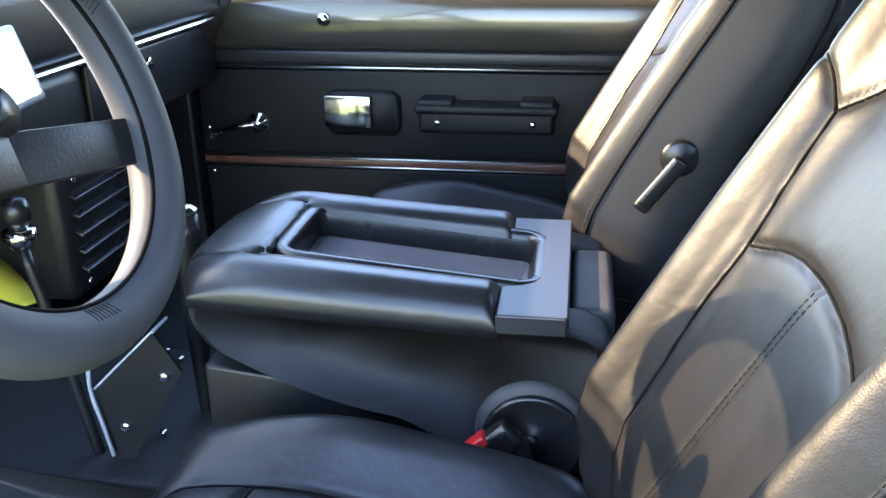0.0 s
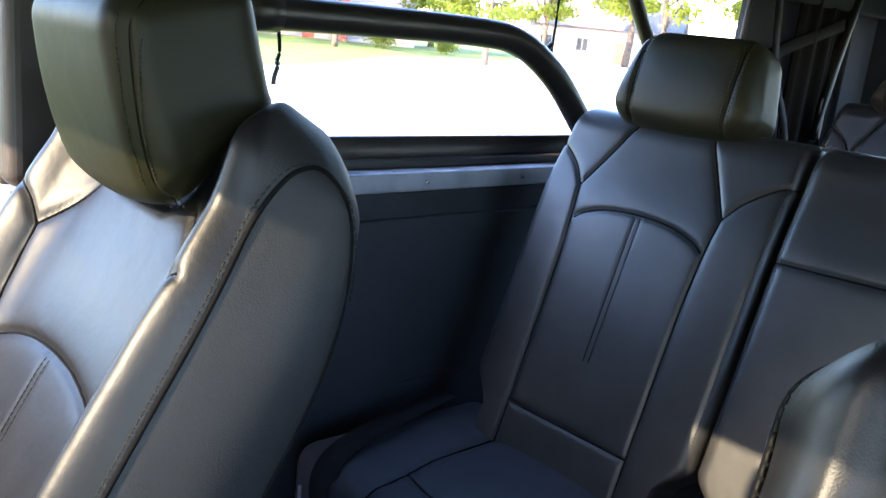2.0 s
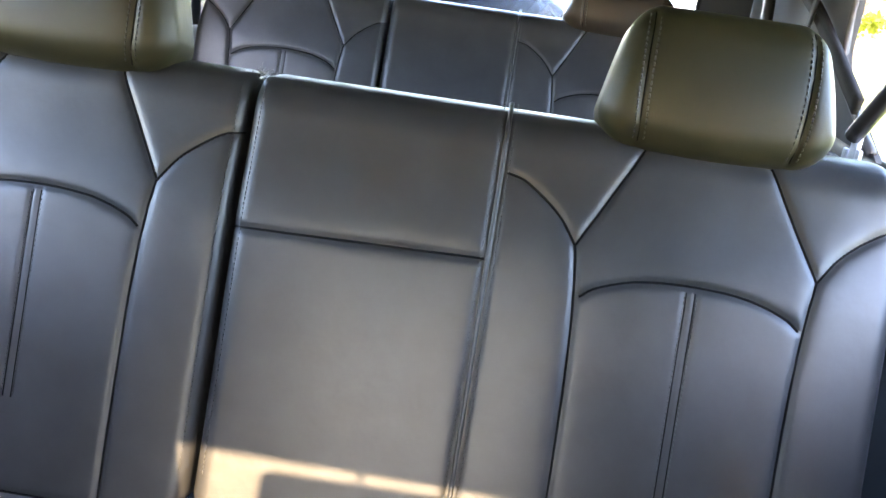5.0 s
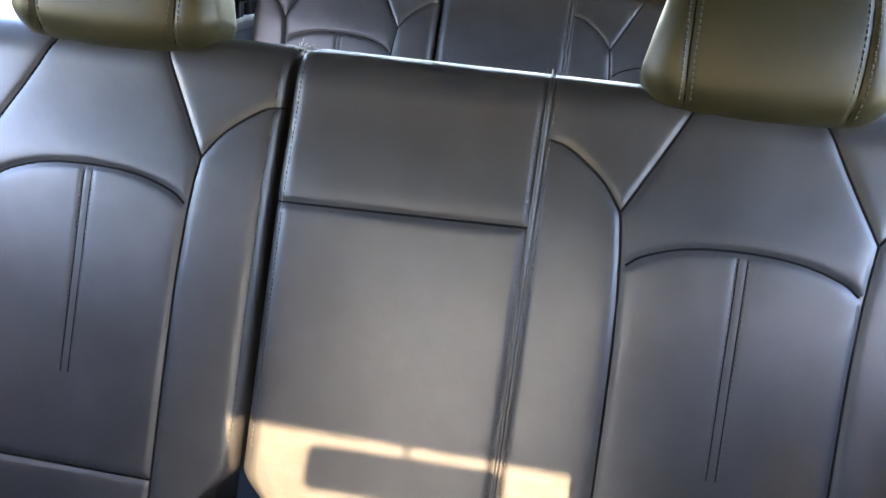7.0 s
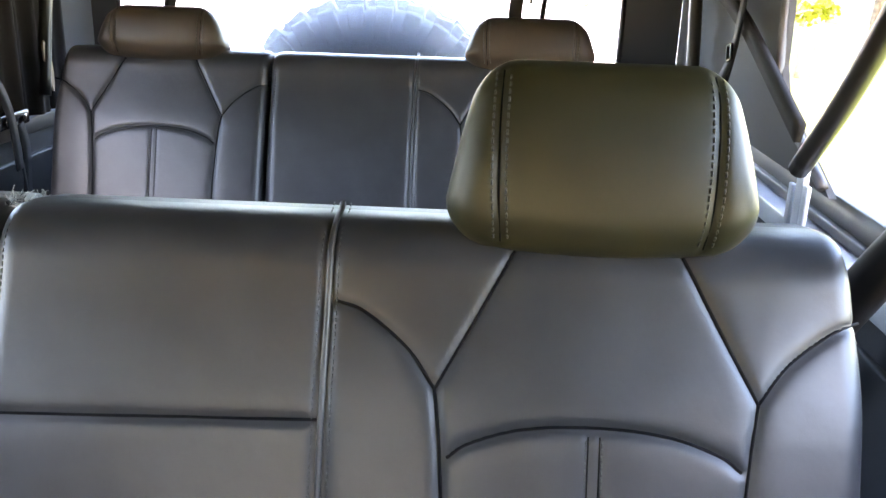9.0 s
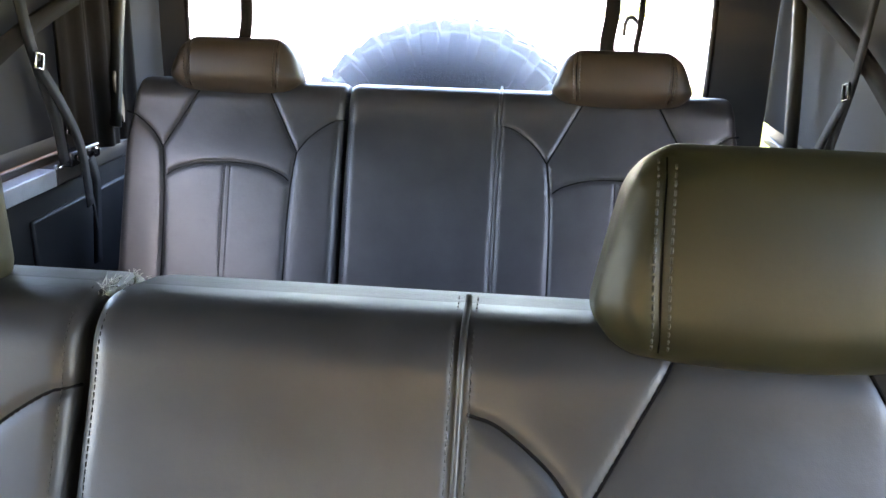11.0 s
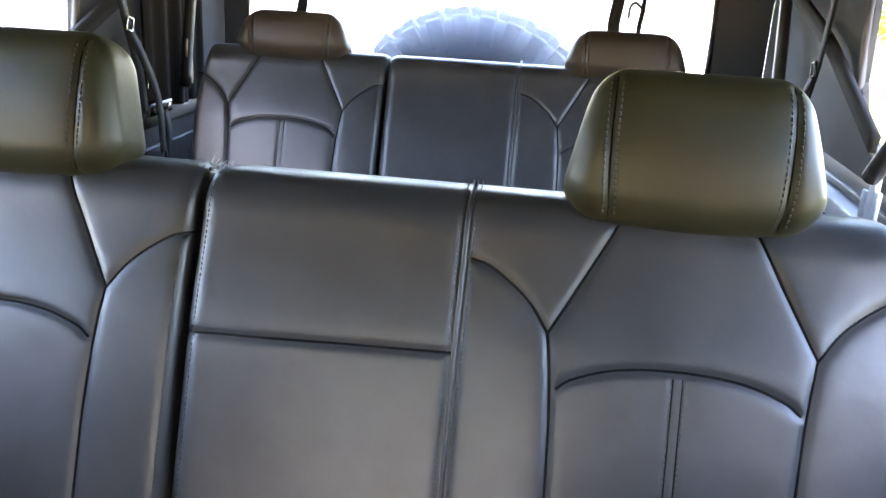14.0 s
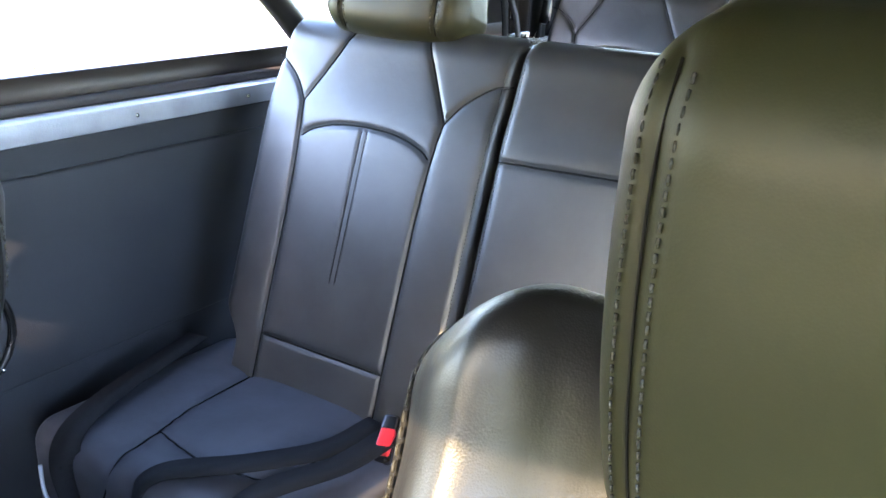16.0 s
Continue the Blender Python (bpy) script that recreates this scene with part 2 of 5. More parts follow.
def rbox(size, r=0.005, n=(1, 1, 1), seg=3):
    """A box with rounded edges about the origin, with n cells along each axis."""
    h = np.array(size, float) / 2
    r = min(r, *(h * 0.999))
    st = [axis_steps(h[k], r, n[k], seg) for k in range(3)]
    vs, fs, at = [], [], {}

    def idx(p):
        key = tuple(np.round(p, 6))
        if key not in at:
            at[key] = len(vs)
            vs.append(p)
        return at[key]

    for ax in range(3):
        a, b = (ax + 1) % 3, (ax + 2) % 3
        for sgn in (-1, 1):
            grid = np.empty((len(st[a]), len(st[b])), int)
            for i, u in enumerate(st[a]):
                for j, v in enumerate(st[b]):
                    p = np.zeros(3)
                    p[ax], p[a], p[b] = sgn * h[ax], u, v
                    grid[i, j] = idx(p)
            for i in range(len(st[a]) - 1):
                for j in range(len(st[b]) - 1):
                    q = [grid[i, j], grid[i + 1, j], grid[i + 1, j + 1], grid[i, j + 1]]
                    fs.append(q if sgn > 0 else q[::-1])
    p = np.array(vs)
    inner = np.clip(p, -(h - r), h - r)
    d = p - inner
    ln = np.linalg.norm(d, axis=1, keepdims=True)
    return inner + r * d / np.maximum(ln, 1e-9), fs


def box(x0, x1, y0, y1, z0, z1, r=0.004, n=(1, 1, 1), seg=2):
    v, f = rbox((x1 - x0, y1 - y0, z1 - z0), r, n, seg)
    return v + np.array([(x0 + x1) / 2, (y0 + y1) / 2, (z0 + z1) / 2]), f


def smooth_path(pts, n=8):
    """A smooth curve through the points."""
    p = np.array(pts, float)
    if len(p) < 3:
        return np.array([p[0] + (p[-1] - p[0]) * t for t in np.linspace(0, 1, n + 1)])
    e = np.vstack([2 * p[0] - p[1], p, 2 * p[-1] - p[-2]])
    out = []
    for i in range(1, len(e) - 2):
        for t in np.linspace(0, 1, n, endpoint=False):
            a, b, c, d = e[i - 1 : i + 3]
            out.append(0.5 * (2 * b + (c - a) * t + (2 * a - 5 * b + 4 * c - d) * t**2 + (3 * b - a - 3 * c + d) * t**3))
    return np.vstack([out, p[-1]])


def sweep(path, section, closed=False, up=(0, 0, 1)):
    """A closed section (points a, b) carried along a path."""
    p = np.array(path, float)
    k, m = len(p), len(section)
    tan = np.gradient(p, axis=0) if not closed else np.roll(p, -1, 0) - np.roll(p, 1, 0)
    tan /= np.maximum(np.linalg.norm(tan, axis=1, keepdims=True), 1e-9)
    upv = np.array(up, float)
    vs = []
    for i in range(k):
        s = np.cross(tan[i], upv)
        if np.linalg.norm(s) < 1e-3:
            s = np.cross(tan[i], (1, 0, 0.1))
        s /= np.linalg.norm(s)
        t = np.cross(s, tan[i])
        vs += [p[i] + a * s + b * t for a, b in section]
    fs = []
    for i in range(k if closed else k - 1):
        for j in range(m):
            a, b = i * m + j, i * m + (j + 1) % m
            c, d = ((i + 1) % k) * m + (j + 1) % m, ((i + 1) % k) * m + j
            fs.append([a, b, c, d])
    if not closed:
        fs += [list(range(m))[::-1], list(range((k - 1) * m, k * m))]
    return np.array(vs), fs


def tube(path, r, seg=10, closed=False, up=(0, 0, 1)):
    return sweep(path, [(r * math.cos(a), r * math.sin(a)) for a in np.linspace(0, 2 * np.pi, seg, endpoint=False)], closed, up)


def strap(path, width, thick=0.002, up=(0, 0, 1)):
    w, t = width / 2, thick / 2
    return sweep(path, [(-w, -t), (w, -t), (w, t), (-w, t)], False, up)


def lathe(profile, seg=32):
    """A profile of (radius, height) turned round z."""
    vs, fs, m = [], [], len(profile)
    for a in np.linspace(0, 2 * np.pi, seg, endpoint=False):
        vs += [(r * math.cos(a), r * math.sin(a), z) for r, z in profile]
    for i in range(seg):
        for j in range(m - 1):
            a, b = i * m + j, ((i + 1) % seg) * m + j
            fs.append([a, b, b + 1, a + 1])
    return np.array(vs), fs


def disc(r, h, bevel=0.002, seg=28):
    return lathe([(0.0001, 0), (r - bevel, 0), (r, bevel), (r, h - bevel), (r - bevel, h), (0.0001, h)], seg)


def prism(outline, depth):
    """A flat outline in x and z, thick along y (from 0 to depth)."""
    o = np.array(outline, float)
    k = len(o)
    vs = [(a, 0, b) for a, b in o] + [(a, depth, b) for a, b in o]
    fs = [list(range(k)), list(range(k, 2 * k))[::-1]]
    fs += [[i, i + k, (i + 1) % k + k, (i + 1) % k] for i in range(k)]
    return np.array(vs), fs


def seat_frame(o, lean):
    """The pose of a seat back: local x across the car, y out of its face, z up along it."""
    s, c = math.sin(radians(lean)), math.cos(radians(lean))
    return Matrix(((0, -c, s, o[0]), (1, 0, 0, o[1]), (0, s, c, o[2]), (0, 0, 0, 1)))


def sstep(a, b, x):
    t = np.clip((x - a) / (b - a), 0, 1)
    return t * t * (3 - 2 * t)


def polyline_distance(u, v, lines):
    """The distance of each point from the nearest of the lines."""
    best = np.full(len(u), 9.0)
    for line in lines:
        p = smooth_path(line, 6) if len(line) > 2 else np.array(line, float)
        for (a0, a1), (b0, b1) in zip(p[:-1], p[1:]):
            du, dv = b0 - a0, b1 - a1
            t = np.clip(((u - a0) * du + (v - a1) * dv) / max(du * du + dv * dv, 1e-12), 0, 1)
            best = np.minimum(best, np.hypot(u - a0 - t * du, v - a1 - t * dv))
    return best


def drape(line, pts, front, lift, step=0.006):
    """A line given across and up, laid on the front of a cushion."""
    p = smooth_path(line, 10) if len(line) > 2 else np.array(line, float)
    seg = np.hypot(*np.diff(p, axis=0).T)
    s = np.r_[0, np.cumsum(seg)]
    q = np.linspace(0, s[-1], max(3, int(s[-1] / step) + 1))
    line = np.stack([np.interp(q, s, p[:, 0]), np.interp(q, s, p[:, 1])], 1)
    f = pts[front]
    out = []
    for a, b in line:
        d = np.hypot(f[:, 0] - a, f[:, 2] - b)
        k = np.argpartition(d, 4)[:4]
        w = 1 / (d[k] + 1e-4)
        out.append((a, (f[k, 1] * w).sum() / w.sum() + lift, b))
    out = np.array(out)
    if len(out) > 4:
        y = np.convolve(np.r_[out[0, 1], out[:, 1], out[-1, 1]], [0.25, 0.5, 0.25], "valid")
        out[:, 1] = y
    return out


def stitches(path, every=0.0065, length=0.0042, r=0.0007, side=0.0):
    """Short threads along a path, moved aside across it by side."""
    p = np.array(path)
    s = np.r_[0, np.cumsum(np.linalg.norm(np.diff(p, axis=0), axis=1))]
    geos = []
    for a in np.arange(every / 2, s[-1] - length, every):
        e = [np.array([np.interp(x, s, p[:, k]) for k in range(3)]) for x in (a, a + length)]
        t = e[1] - e[0]
        t /= max(np.linalg.norm(t), 1e-9)
        off = np.cross(t, (0, 1, 0)) * side
        m = (e[0] + e[1]) / 2 + off + np.array([0, r, 0])
        geos.append(tube([e[0] + off, m, e[1] + off], r, 4, up=(0, 1, 0)))
    return join(*geos)


def split_faces(geo, ids):
    """The faces of a shape, sorted by a number given to each, as shapes of their own."""
    v, f = geo
    f = np.array(f)
    out = {}
    face = np.cross(v[f[:, 2]] - v[f[:, 0]], v[f[:, 3]] - v[f[:, 1]])
    nor = np.zeros_like(v)
    for k in range(4):
        np.add.at(nor, f[:, k], face)
    nor /= np.maximum(np.linalg.norm(nor, axis=1, keepdims=True), 1e-12)
    for k in np.unique(ids):
        some = f[ids == k]
        used, back = np.unique(some, return_inverse=True)
        out[int(k)] = (v[used], back.reshape(some.shape).tolist(), nor[used])
    return out


def rounded(x0, x1, y0, y1, r, n=6):
    """The outline of a rectangle with round corners, counterclockwise."""
    out = []
    for cx, cy, a in ((x1 - r, y0 + r, -90), (x1 - r, y1 - r, 0), (x0 + r, y1 - r, 90), (x0 + r, y0 + r, 180)):
        out += [(cx + r * math.cos(radians(a + 90 * k / n)), cy + r * math.sin(radians(a + 90 * k / n))) for k in range(n + 1)]
    return np.array(out)


def slab(outline, z0, z1, b=0.002):
    """A flat counterclockwise outline in x and y, thick from z0 to z1, with its rims softened."""
    o = np.array(outline, float)
    e = np.roll(o, -1, 0) - o
    nrm = np.stack([-e[:, 1], e[:, 0]], 1) / np.linalg.norm(e, axis=1, keepdims=True)
    inn = nrm + np.roll(nrm, 1, 0)
    inn /= np.maximum((inn * nrm).sum(1, keepdims=True), 0.3)
    rings = [(o + inn * k, z) for k, z in ((b, z0), (0, z0 + b), (0, z1 - b), (0.3 * b, z1 - 0.3 * b), (b, z1))]
    n = len(o)
    v = np.concatenate([np.insert(p, 2, z, axis=1) for p, z in rings])
    f = [[r * n + i, r * n + (i + 1) % n, (r + 1) * n + (i + 1) % n, (r + 1) * n + i] for r in range(4) for i in range(n)]
    return v, f + [list(range(n))[::-1], list(range(4 * n, 5 * n))]


# ---- seats ----
HW_V, HW_U = [-0.6, -0.25, -0.1, -0.02, 0.03, 0.062, 0.121, 0.18, 0.26], [0.134, 0.134, 0.1355, 0.139, 0.1435, 0.148, 0.116, 0.085, 0.06]
ARCH_U, ARCH_V = [-0.134, -0.114, -0.066, 0.0, 0.066, 0.114, 0.134], [0.0, 0.014, 0.029, 0.034, 0.029, 0.014, 0.0]
SHO_U, SHO_V = [0.148, 0.175, 0.217, 0.245, 0.3], [0.062, 0.098, 0.130, 0.139, 0.142]


def settle(run, n=10):
    for _ in range(n):
        run[1:-1, 1] = 0.25 * run[:-2, 1] + 0.5 * run[1:-1, 1] + 0.25 * run[2:, 1]
    return run


def pillow(pts, seams, puff, reach, depth, width=0.0038):
    d = polyline_distance(pts[:, 0], pts[:, 2], seams)
    return puff * (1 - np.exp(-d / reach)) - puff - depth * np.exp(-((d / width) ** 2))


def piping(lines, pts, front, parent, lift=0.0002, r=0.0016):
    for line in lines:
        part("seam", tube(drape(line, pts, front, lift), r, 6, up=(0, 1, 0)), SEAM, parent)


def headrest(parent, m, size, mat, top_scale=0.80, arc=0.012, tip=0.0, stitch_at=0.098, back_lift=0.0, corner=0.040):
    """A padded headrest with stitched side panels, on two chrome posts. m: its pose in the seat's frame."""
    w, d, h = size
    v, f = rbox((w, d, h), corner, (int(w / 0.005), 8, int(h / 0.0055)), 12)
    t = (v[:, 2] + h / 2) / h
    u0 = v[:, 0].copy()
    v[:, 0] *= 1 + 0.03 * np.sin(t * np.pi) - (1 - top_scale) * np.clip(t - 0.25, 0, 1) / 0.75
    low = 1 - sstep(0.0, 0.55, t)
    v[:, 2] += low * (arc * (u0 / (w / 2)) ** 2 + back_lift * sstep(d / 2, -d / 2, v[:, 1]))
    v[:, 1] += 0.010 * np.sin(np.clip(t, 0, 1) * np.pi) * np.where(v[:, 1] > 0, 1, 0.3) - tip * t
    lines = [[(s * stitch_at * k, z) for k, z in ((0.95, -h / 2 + 0.014), (0.99, -h / 6), (1.0, h / 6), (0.98, h / 2 - 0.014))] for s in (-1, 1)]
    front = v[:, 1] > 0.2 * d
    dd = polyline_distance(v[:, 0], v[:, 2], lines)
    v[:, 1] += np.where(v[:, 1] > 0, 1, 0) * (0.004 * (1 - np.exp(-dd / 0.02)) - 0.0032 * np.exp(-((dd / 0.004) ** 2)))
    c = v[np.array(f)].mean(1)
    edge = np.interp(c[:, 2], [p[1] for p in lines[1]], [p[0] for p in lines[1]])
    ids = np.where(c[:, 0] > edge, 1, np.where(c[:, 0] < -edge, 2, 0))
    pieces = split_faces((v, f), ids)
    rest = part("headrest", place(pieces[0], m), mat, parent)
    for k in (1, 2):
        part("side_panel", place(pieces[k], m), mat, rest)
    for line in lines:
        run = drape(line, v, front, 0.0008)
        run = settle(run, 2)
        part("seam", place(tube(run + np.array([0, -0.0004 if mat is not HEADREST else 0.0002, 0]), 0.0009 if mat is not HEADREST else 0.0006, 6, up=(0, 1, 0)), m), SEAM, rest)
        part("stitching", place(join(*[stitches(settle(drape([(p[0] + k, p[2]) for p in run], v, front, 0.0004 if mat is not HEADREST else 0.001), 2), every=0.0075 if mat is not HEADREST else 0.0048, length=0.0048 if mat is not HEADREST else 0.0030, r=0.0011 if mat is not HEADREST else 0.0007) for k in (-0.0065, 0.0065)]), m), THREAD if mat is not HEADREST else THREAD_BLACK, rest)
    for s in (-1, 1):
        part("post", place(tube([(s * 0.07, -0.02, -h / 2 - 0.05), (s * 0.07, -0.02, -h / 2), (s * 0.07, -0.02, -h / 2 + 0.05)], 0.006, 10), m), CHROME, rest)


def pattern(c):
    """The seams of one seat place, centred at c."""
    out = []
    for s in (1, -1):
        out.append([(c + s * 0.134, -0.462), (c + s * 0.134, -0.25), (c + s * 0.1355, -0.1), (c + s * 0.139, -0.02), (c + s * 0.1435, 0.03), (c + s * 0.148, 0.062)])
        out.append([(c + s * 0.148, 0.062), (c + s * 0.116, 0.121), (c + s * 0.085, 0.18), (c + s * 0.07, 0.212)])
        out.append([(c + s * u, v) for u, v in zip(SHO_U[:4], SHO_V[:4])])
    out.append([(c + u, v) for u, v in zip(ARCH_U, ARCH_V)])
    out.append([(c - 0.134, -0.363), (c + 0.134, -0.363)])
    return out


def rear_seat(name, c, u0, u1, label, group, welt=None, row=(0.0, 0.0, 0.0), cross_seam=True, rest=(0.282, 0.185)):
    """A seat of the rear rows: upright back with sewn panels, headrest and cushion. Across from u0 to u1, sitting place at c."""
    o = (-0.018 + row[0], row[1], 1.545 + row[2])
    root = thing(name, seat_frame(o, 19), label, "car seat", group)
    v0, v1, depth = -0.47, 0.236, 0.17
    w = u1 - u0
    v, f = rbox((w, depth, v1 - v0), 0.022, (int(w / 0.0042), 4, int((v1 - v0) / 0.0042)), 6)
    v += np.array([(u0 + u1) / 2, -depth / 2, (v0 + v1) / 2])
    mid, half = (u0 + u1) / 2, w / 2
    # narrower below the hinges, a little narrower at the shoulders
    pinch = sstep(-0.325, -0.395, v[:, 2])
    v[:, 0] -= np.sign(v[:, 0] - mid) * np.minimum(np.abs(v[:, 0] - mid) / half, 1) ** 6 * (0.052 * pinch + 0.016 * sstep(0.05, 0.24, v[:, 2]) * (np.abs(v[:, 0]) > 0.4))
    seams = pattern(c)
    if welt is not None:
        seams += [[(welt + 0.004, v0), (welt + 0.004, v1)], [(welt - 0.004, v0), (welt - 0.004, v1)], [(u1 - 0.002, 0.019), (welt + 0.004, 0.028)]]
        if not cross_seam:
            seams.pop()
    front = v[:, 1] > -0.021
    g = sstep(-0.12, -0.02, v[:, 1])
    pleat = polyline_distance(v[:, 0], v[:, 2], [[(c - 0.005, 0.03), (c - 0.004, -0.25)], [(c + 0.006, 0.03), (c + 0.005, -0.25)]])
    fade = sstep(-0.26, -0.1, v[:, 2])
    rel = np.abs(v[:, 0] - c)
    belly = 0.004 * np.cos(np.clip((v[:, 2] + 0.12) / 0.35, -1, 1) * np.pi / 2) * sstep(0.26, 0.15, rel)
    over = np.clip(v[:, 2] - 0.165, 0, 0.07)
    roll_back = -0.012 * sstep(0.02, 0.17, v[:, 2]) - (0.075 - np.sqrt(0.075**2 - over**2))
    v[:, 1] += g * (pillow(v, seams, 0.0033, 0.0065, 0.0022, 0.0032) + 0.0025 + belly + roll_back - 0.0018 * fade * np.exp(-((pleat / 0.003) ** 2)))
    # the top lies level, its front edge below the rear one
    v[:, 2] -= 0.007 * sstep(-0.135, -0.065, v[:, 1]) * sstep(0.17, 0.236, v[:, 2])
    cen = v[np.array(f)].mean(1)
    face_front = cen[:, 1] > -0.075
    r = cen[:, 0] - c
    inside = np.abs(r) < np.interp(cen[:, 2], HW_V, HW_U)
    sho = cen[:, 2] > np.interp(np.abs(r), SHO_U, SHO_V)
    ids = np.where(inside, np.where(cen[:, 2] > np.interp(r, ARCH_U, ARCH_V), 3, np.where(cen[:, 2] > -0.363, 1, 2)), np.where(sho, np.where(r > 0, 4, 5), np.where(r > 0, 6, 7)))
    if welt is not None:
        ids = np.where(cen[:, 0] > welt, np.where(cen[:, 2] > (0.023 if cross_seam else 9), 8, 9), ids)
    ids = np.where(face_front, ids, 0)
    names = {0: "back_shell", 1: "backrest_insert", 2: "lower_panel", 3: "yoke_panel", 4: "shoulder_panel", 5: "shoulder_panel", 6: "side_bolster", 7: "side_bolster", 8: "upper_middle_panel", 9: "lower_middle_panel"}
    for k, geo in split_faces((v, f), ids).items():
        part(names[k], geo, SEAT_SIDE if k == 0 else LEATHER, root)
    piping(seams if welt is None else seams[:8] + seams[10:], v, front, root)
    for k in (-0.005, 0.0055):
        run = drape([(c + k, 0.026), (c + k, -0.24)], v, front, 0.0)
        part("seam", tube(run, 0.0008, 6, up=(0, 1, 0)), SEAM, root)
        part("stitching", stitches(run + np.array([0.0022 * np.sign(k), 0.0002, 0]), r=0.0007), THREAD, root)
    if welt is not None:
        part("welt", tube(drape([(welt, v0 + 0.04), (welt, 0.235)], v, front, 0.0), 0.0032, 8, up=(0, 1, 0)), LEATHER, root)
        for k in (-0.0085, 0.0085):
            part("stitching", stitches(drape([(welt + k, v0 + 0.04), (welt + k, 0.235)], v, front, 0.0)), THREAD, root)
    for e in (u0 + 0.012, u1 - 0.012):
        if abs(e) < 0.5:
            part("stitching", stitches(drape([(e, -0.30), (e, 0.225)], v, front, 0.0004)), THREAD, root)
    if welt is None and not row[0]:
        # worn top edge beside the other seat, its threads frayed
        edge = v[(np.abs(v[:, 0] - u0) < 0.02) & (v[:, 2] > 0.15)]
        run = []
        for y in np.linspace(-0.055, -0.150, 20):
            beside = edge[np.argsort(np.abs(edge[:, 1] - y))[:14]]
            best = beside[np.argmax(beside[:, 2] - beside[:, 0])]
            run.append((best[0], y, best[2]))
        run = np.array(run)
        run[:, 2] = np.convolve(np.pad(run[:, 2], 3, mode="edge"), np.ones(7) / 7, "valid")
        fuzz_rng = np.random.default_rng(5)
        threads = []
        for p in np.repeat(run, 7, axis=0):
            p = p + fuzz_rng.normal(0, 0.0025, 3)
            tip = p + fuzz_rng.normal(0, 0.0035, 3) + np.array([-0.001, 0, 0.003])
            threads.append(tube([p, (p + tip) / 2 + fuzz_rng.normal(0, 0.0006, 3), tip], 0.0004, 4))
        part("edge_piping", tube(smooth_path(run[::3], 4), 0.0028, 8), THREAD, root, "grey worn edge piping")
        tagged(part("frayed_thread", join(*threads), FRAY, root, "pale frayed threads"), kind="stuff")
    headrest(root, pose(c, -0.045, rest[0], -3, 0, 0), (0.285, 0.115, rest[1]), REST_FLARE_TINT if row[0] else REST_LEATHER)
    # cushion, level, in front of the back
    inv = seat_frame(o, 19).inverted() @ Matrix.Translation(row)
    cw = w + 0.07 if abs(c) > 0.41 or welt is None else w + 0.03
    cy = (u0 + u1) / 2 + (0.03 if c > 0 else -0.02)
    q, qf = rbox((0.46, cw, 0.20), 0.045, (60, int(cw / 0.008), 6), 6)
    q += np.array([-0.275, cy, 1.045])
    top = q[:, 2] > 1.08
    lines = [[(-0.51, c + s * 0.10), (-0.40, c + s * 0.115), (-0.30, c + s * 0.135), (-0.12, c + s * 0.14)] for s in (-1, 1)]
    lines.append([(-0.385, c - 0.12), (-0.40, c - 0.05), (-0.405, c), (-0.40, c + 0.05), (-0.385, c + 0.12)])
    d = polyline_distance(q[:, 0], q[:, 1], lines)
    q[:, 2] += np.where(top, 1, 0) * (0.012 * (1 - np.exp(-d / 0.03)) - 0.012 - 0.004 * np.exp(-((d / 0.004) ** 2)) - 0.03 * (q[:, 0] + 0.5))
    cush = part("cushion", place((q, qf), inv), CUSHION, root)
    tops = q[top][:, [0, 2, 1]]
    for line in lines:
        run = drape(line, tops, np.ones(len(tops), bool), 0.0)[:, [0, 2, 1]]
        part("seam", place(tube(run, 0.0016, 6), inv), SEAM, cush)
    part("seat_base", place(box(-0.46, -0.08, cy - cw / 2 + 0.05, cy + cw / 2 - 0.05, 0.86, 0.96, 0.01), inv), METAL_BLACK, root)
    for s in (-1, 1):
        part("hinge", place(join(place(disc(0.03, 0.02), pose(-0.165, cy + s * (w / 2 - 0.035) - 0.01, 1.10, -90, 0, 0)), box(-0.19, -0.14, cy + s * (w / 2 - 0.035) - 0.006, cy + s * (w / 2 - 0.035) + 0.006, 0.96, 1.12, 0.004)), inv), METAL_BLACK, root)
    return root


narrow_label = "black leather rear seat with one place and a padded headrest"
wide_label = "wide black leather rear seat with two places and one headrest"
rear_seat("bench_seat", 0.427, 0.182, 0.664, narrow_label, "rear seats")
wide = rear_seat("wide_bench_seat", -0.402, -0.650, 0.176, wide_label, "rear seats", welt=-0.150)
BACK_ROW = (1.183, 0.013, 0.033)
rear_seat("bench_seat", 0.427, 0.182, 0.664, narrow_label, "rear seats", row=BACK_ROW, rest=(0.248, 0.125))
rear_seat("wide_bench_seat", -0.402, -0.650, 0.176, wide_label, "rear seats", welt=-0.150, row=BACK_ROW, cross_seam=False, rest=(0.248, 0.125))


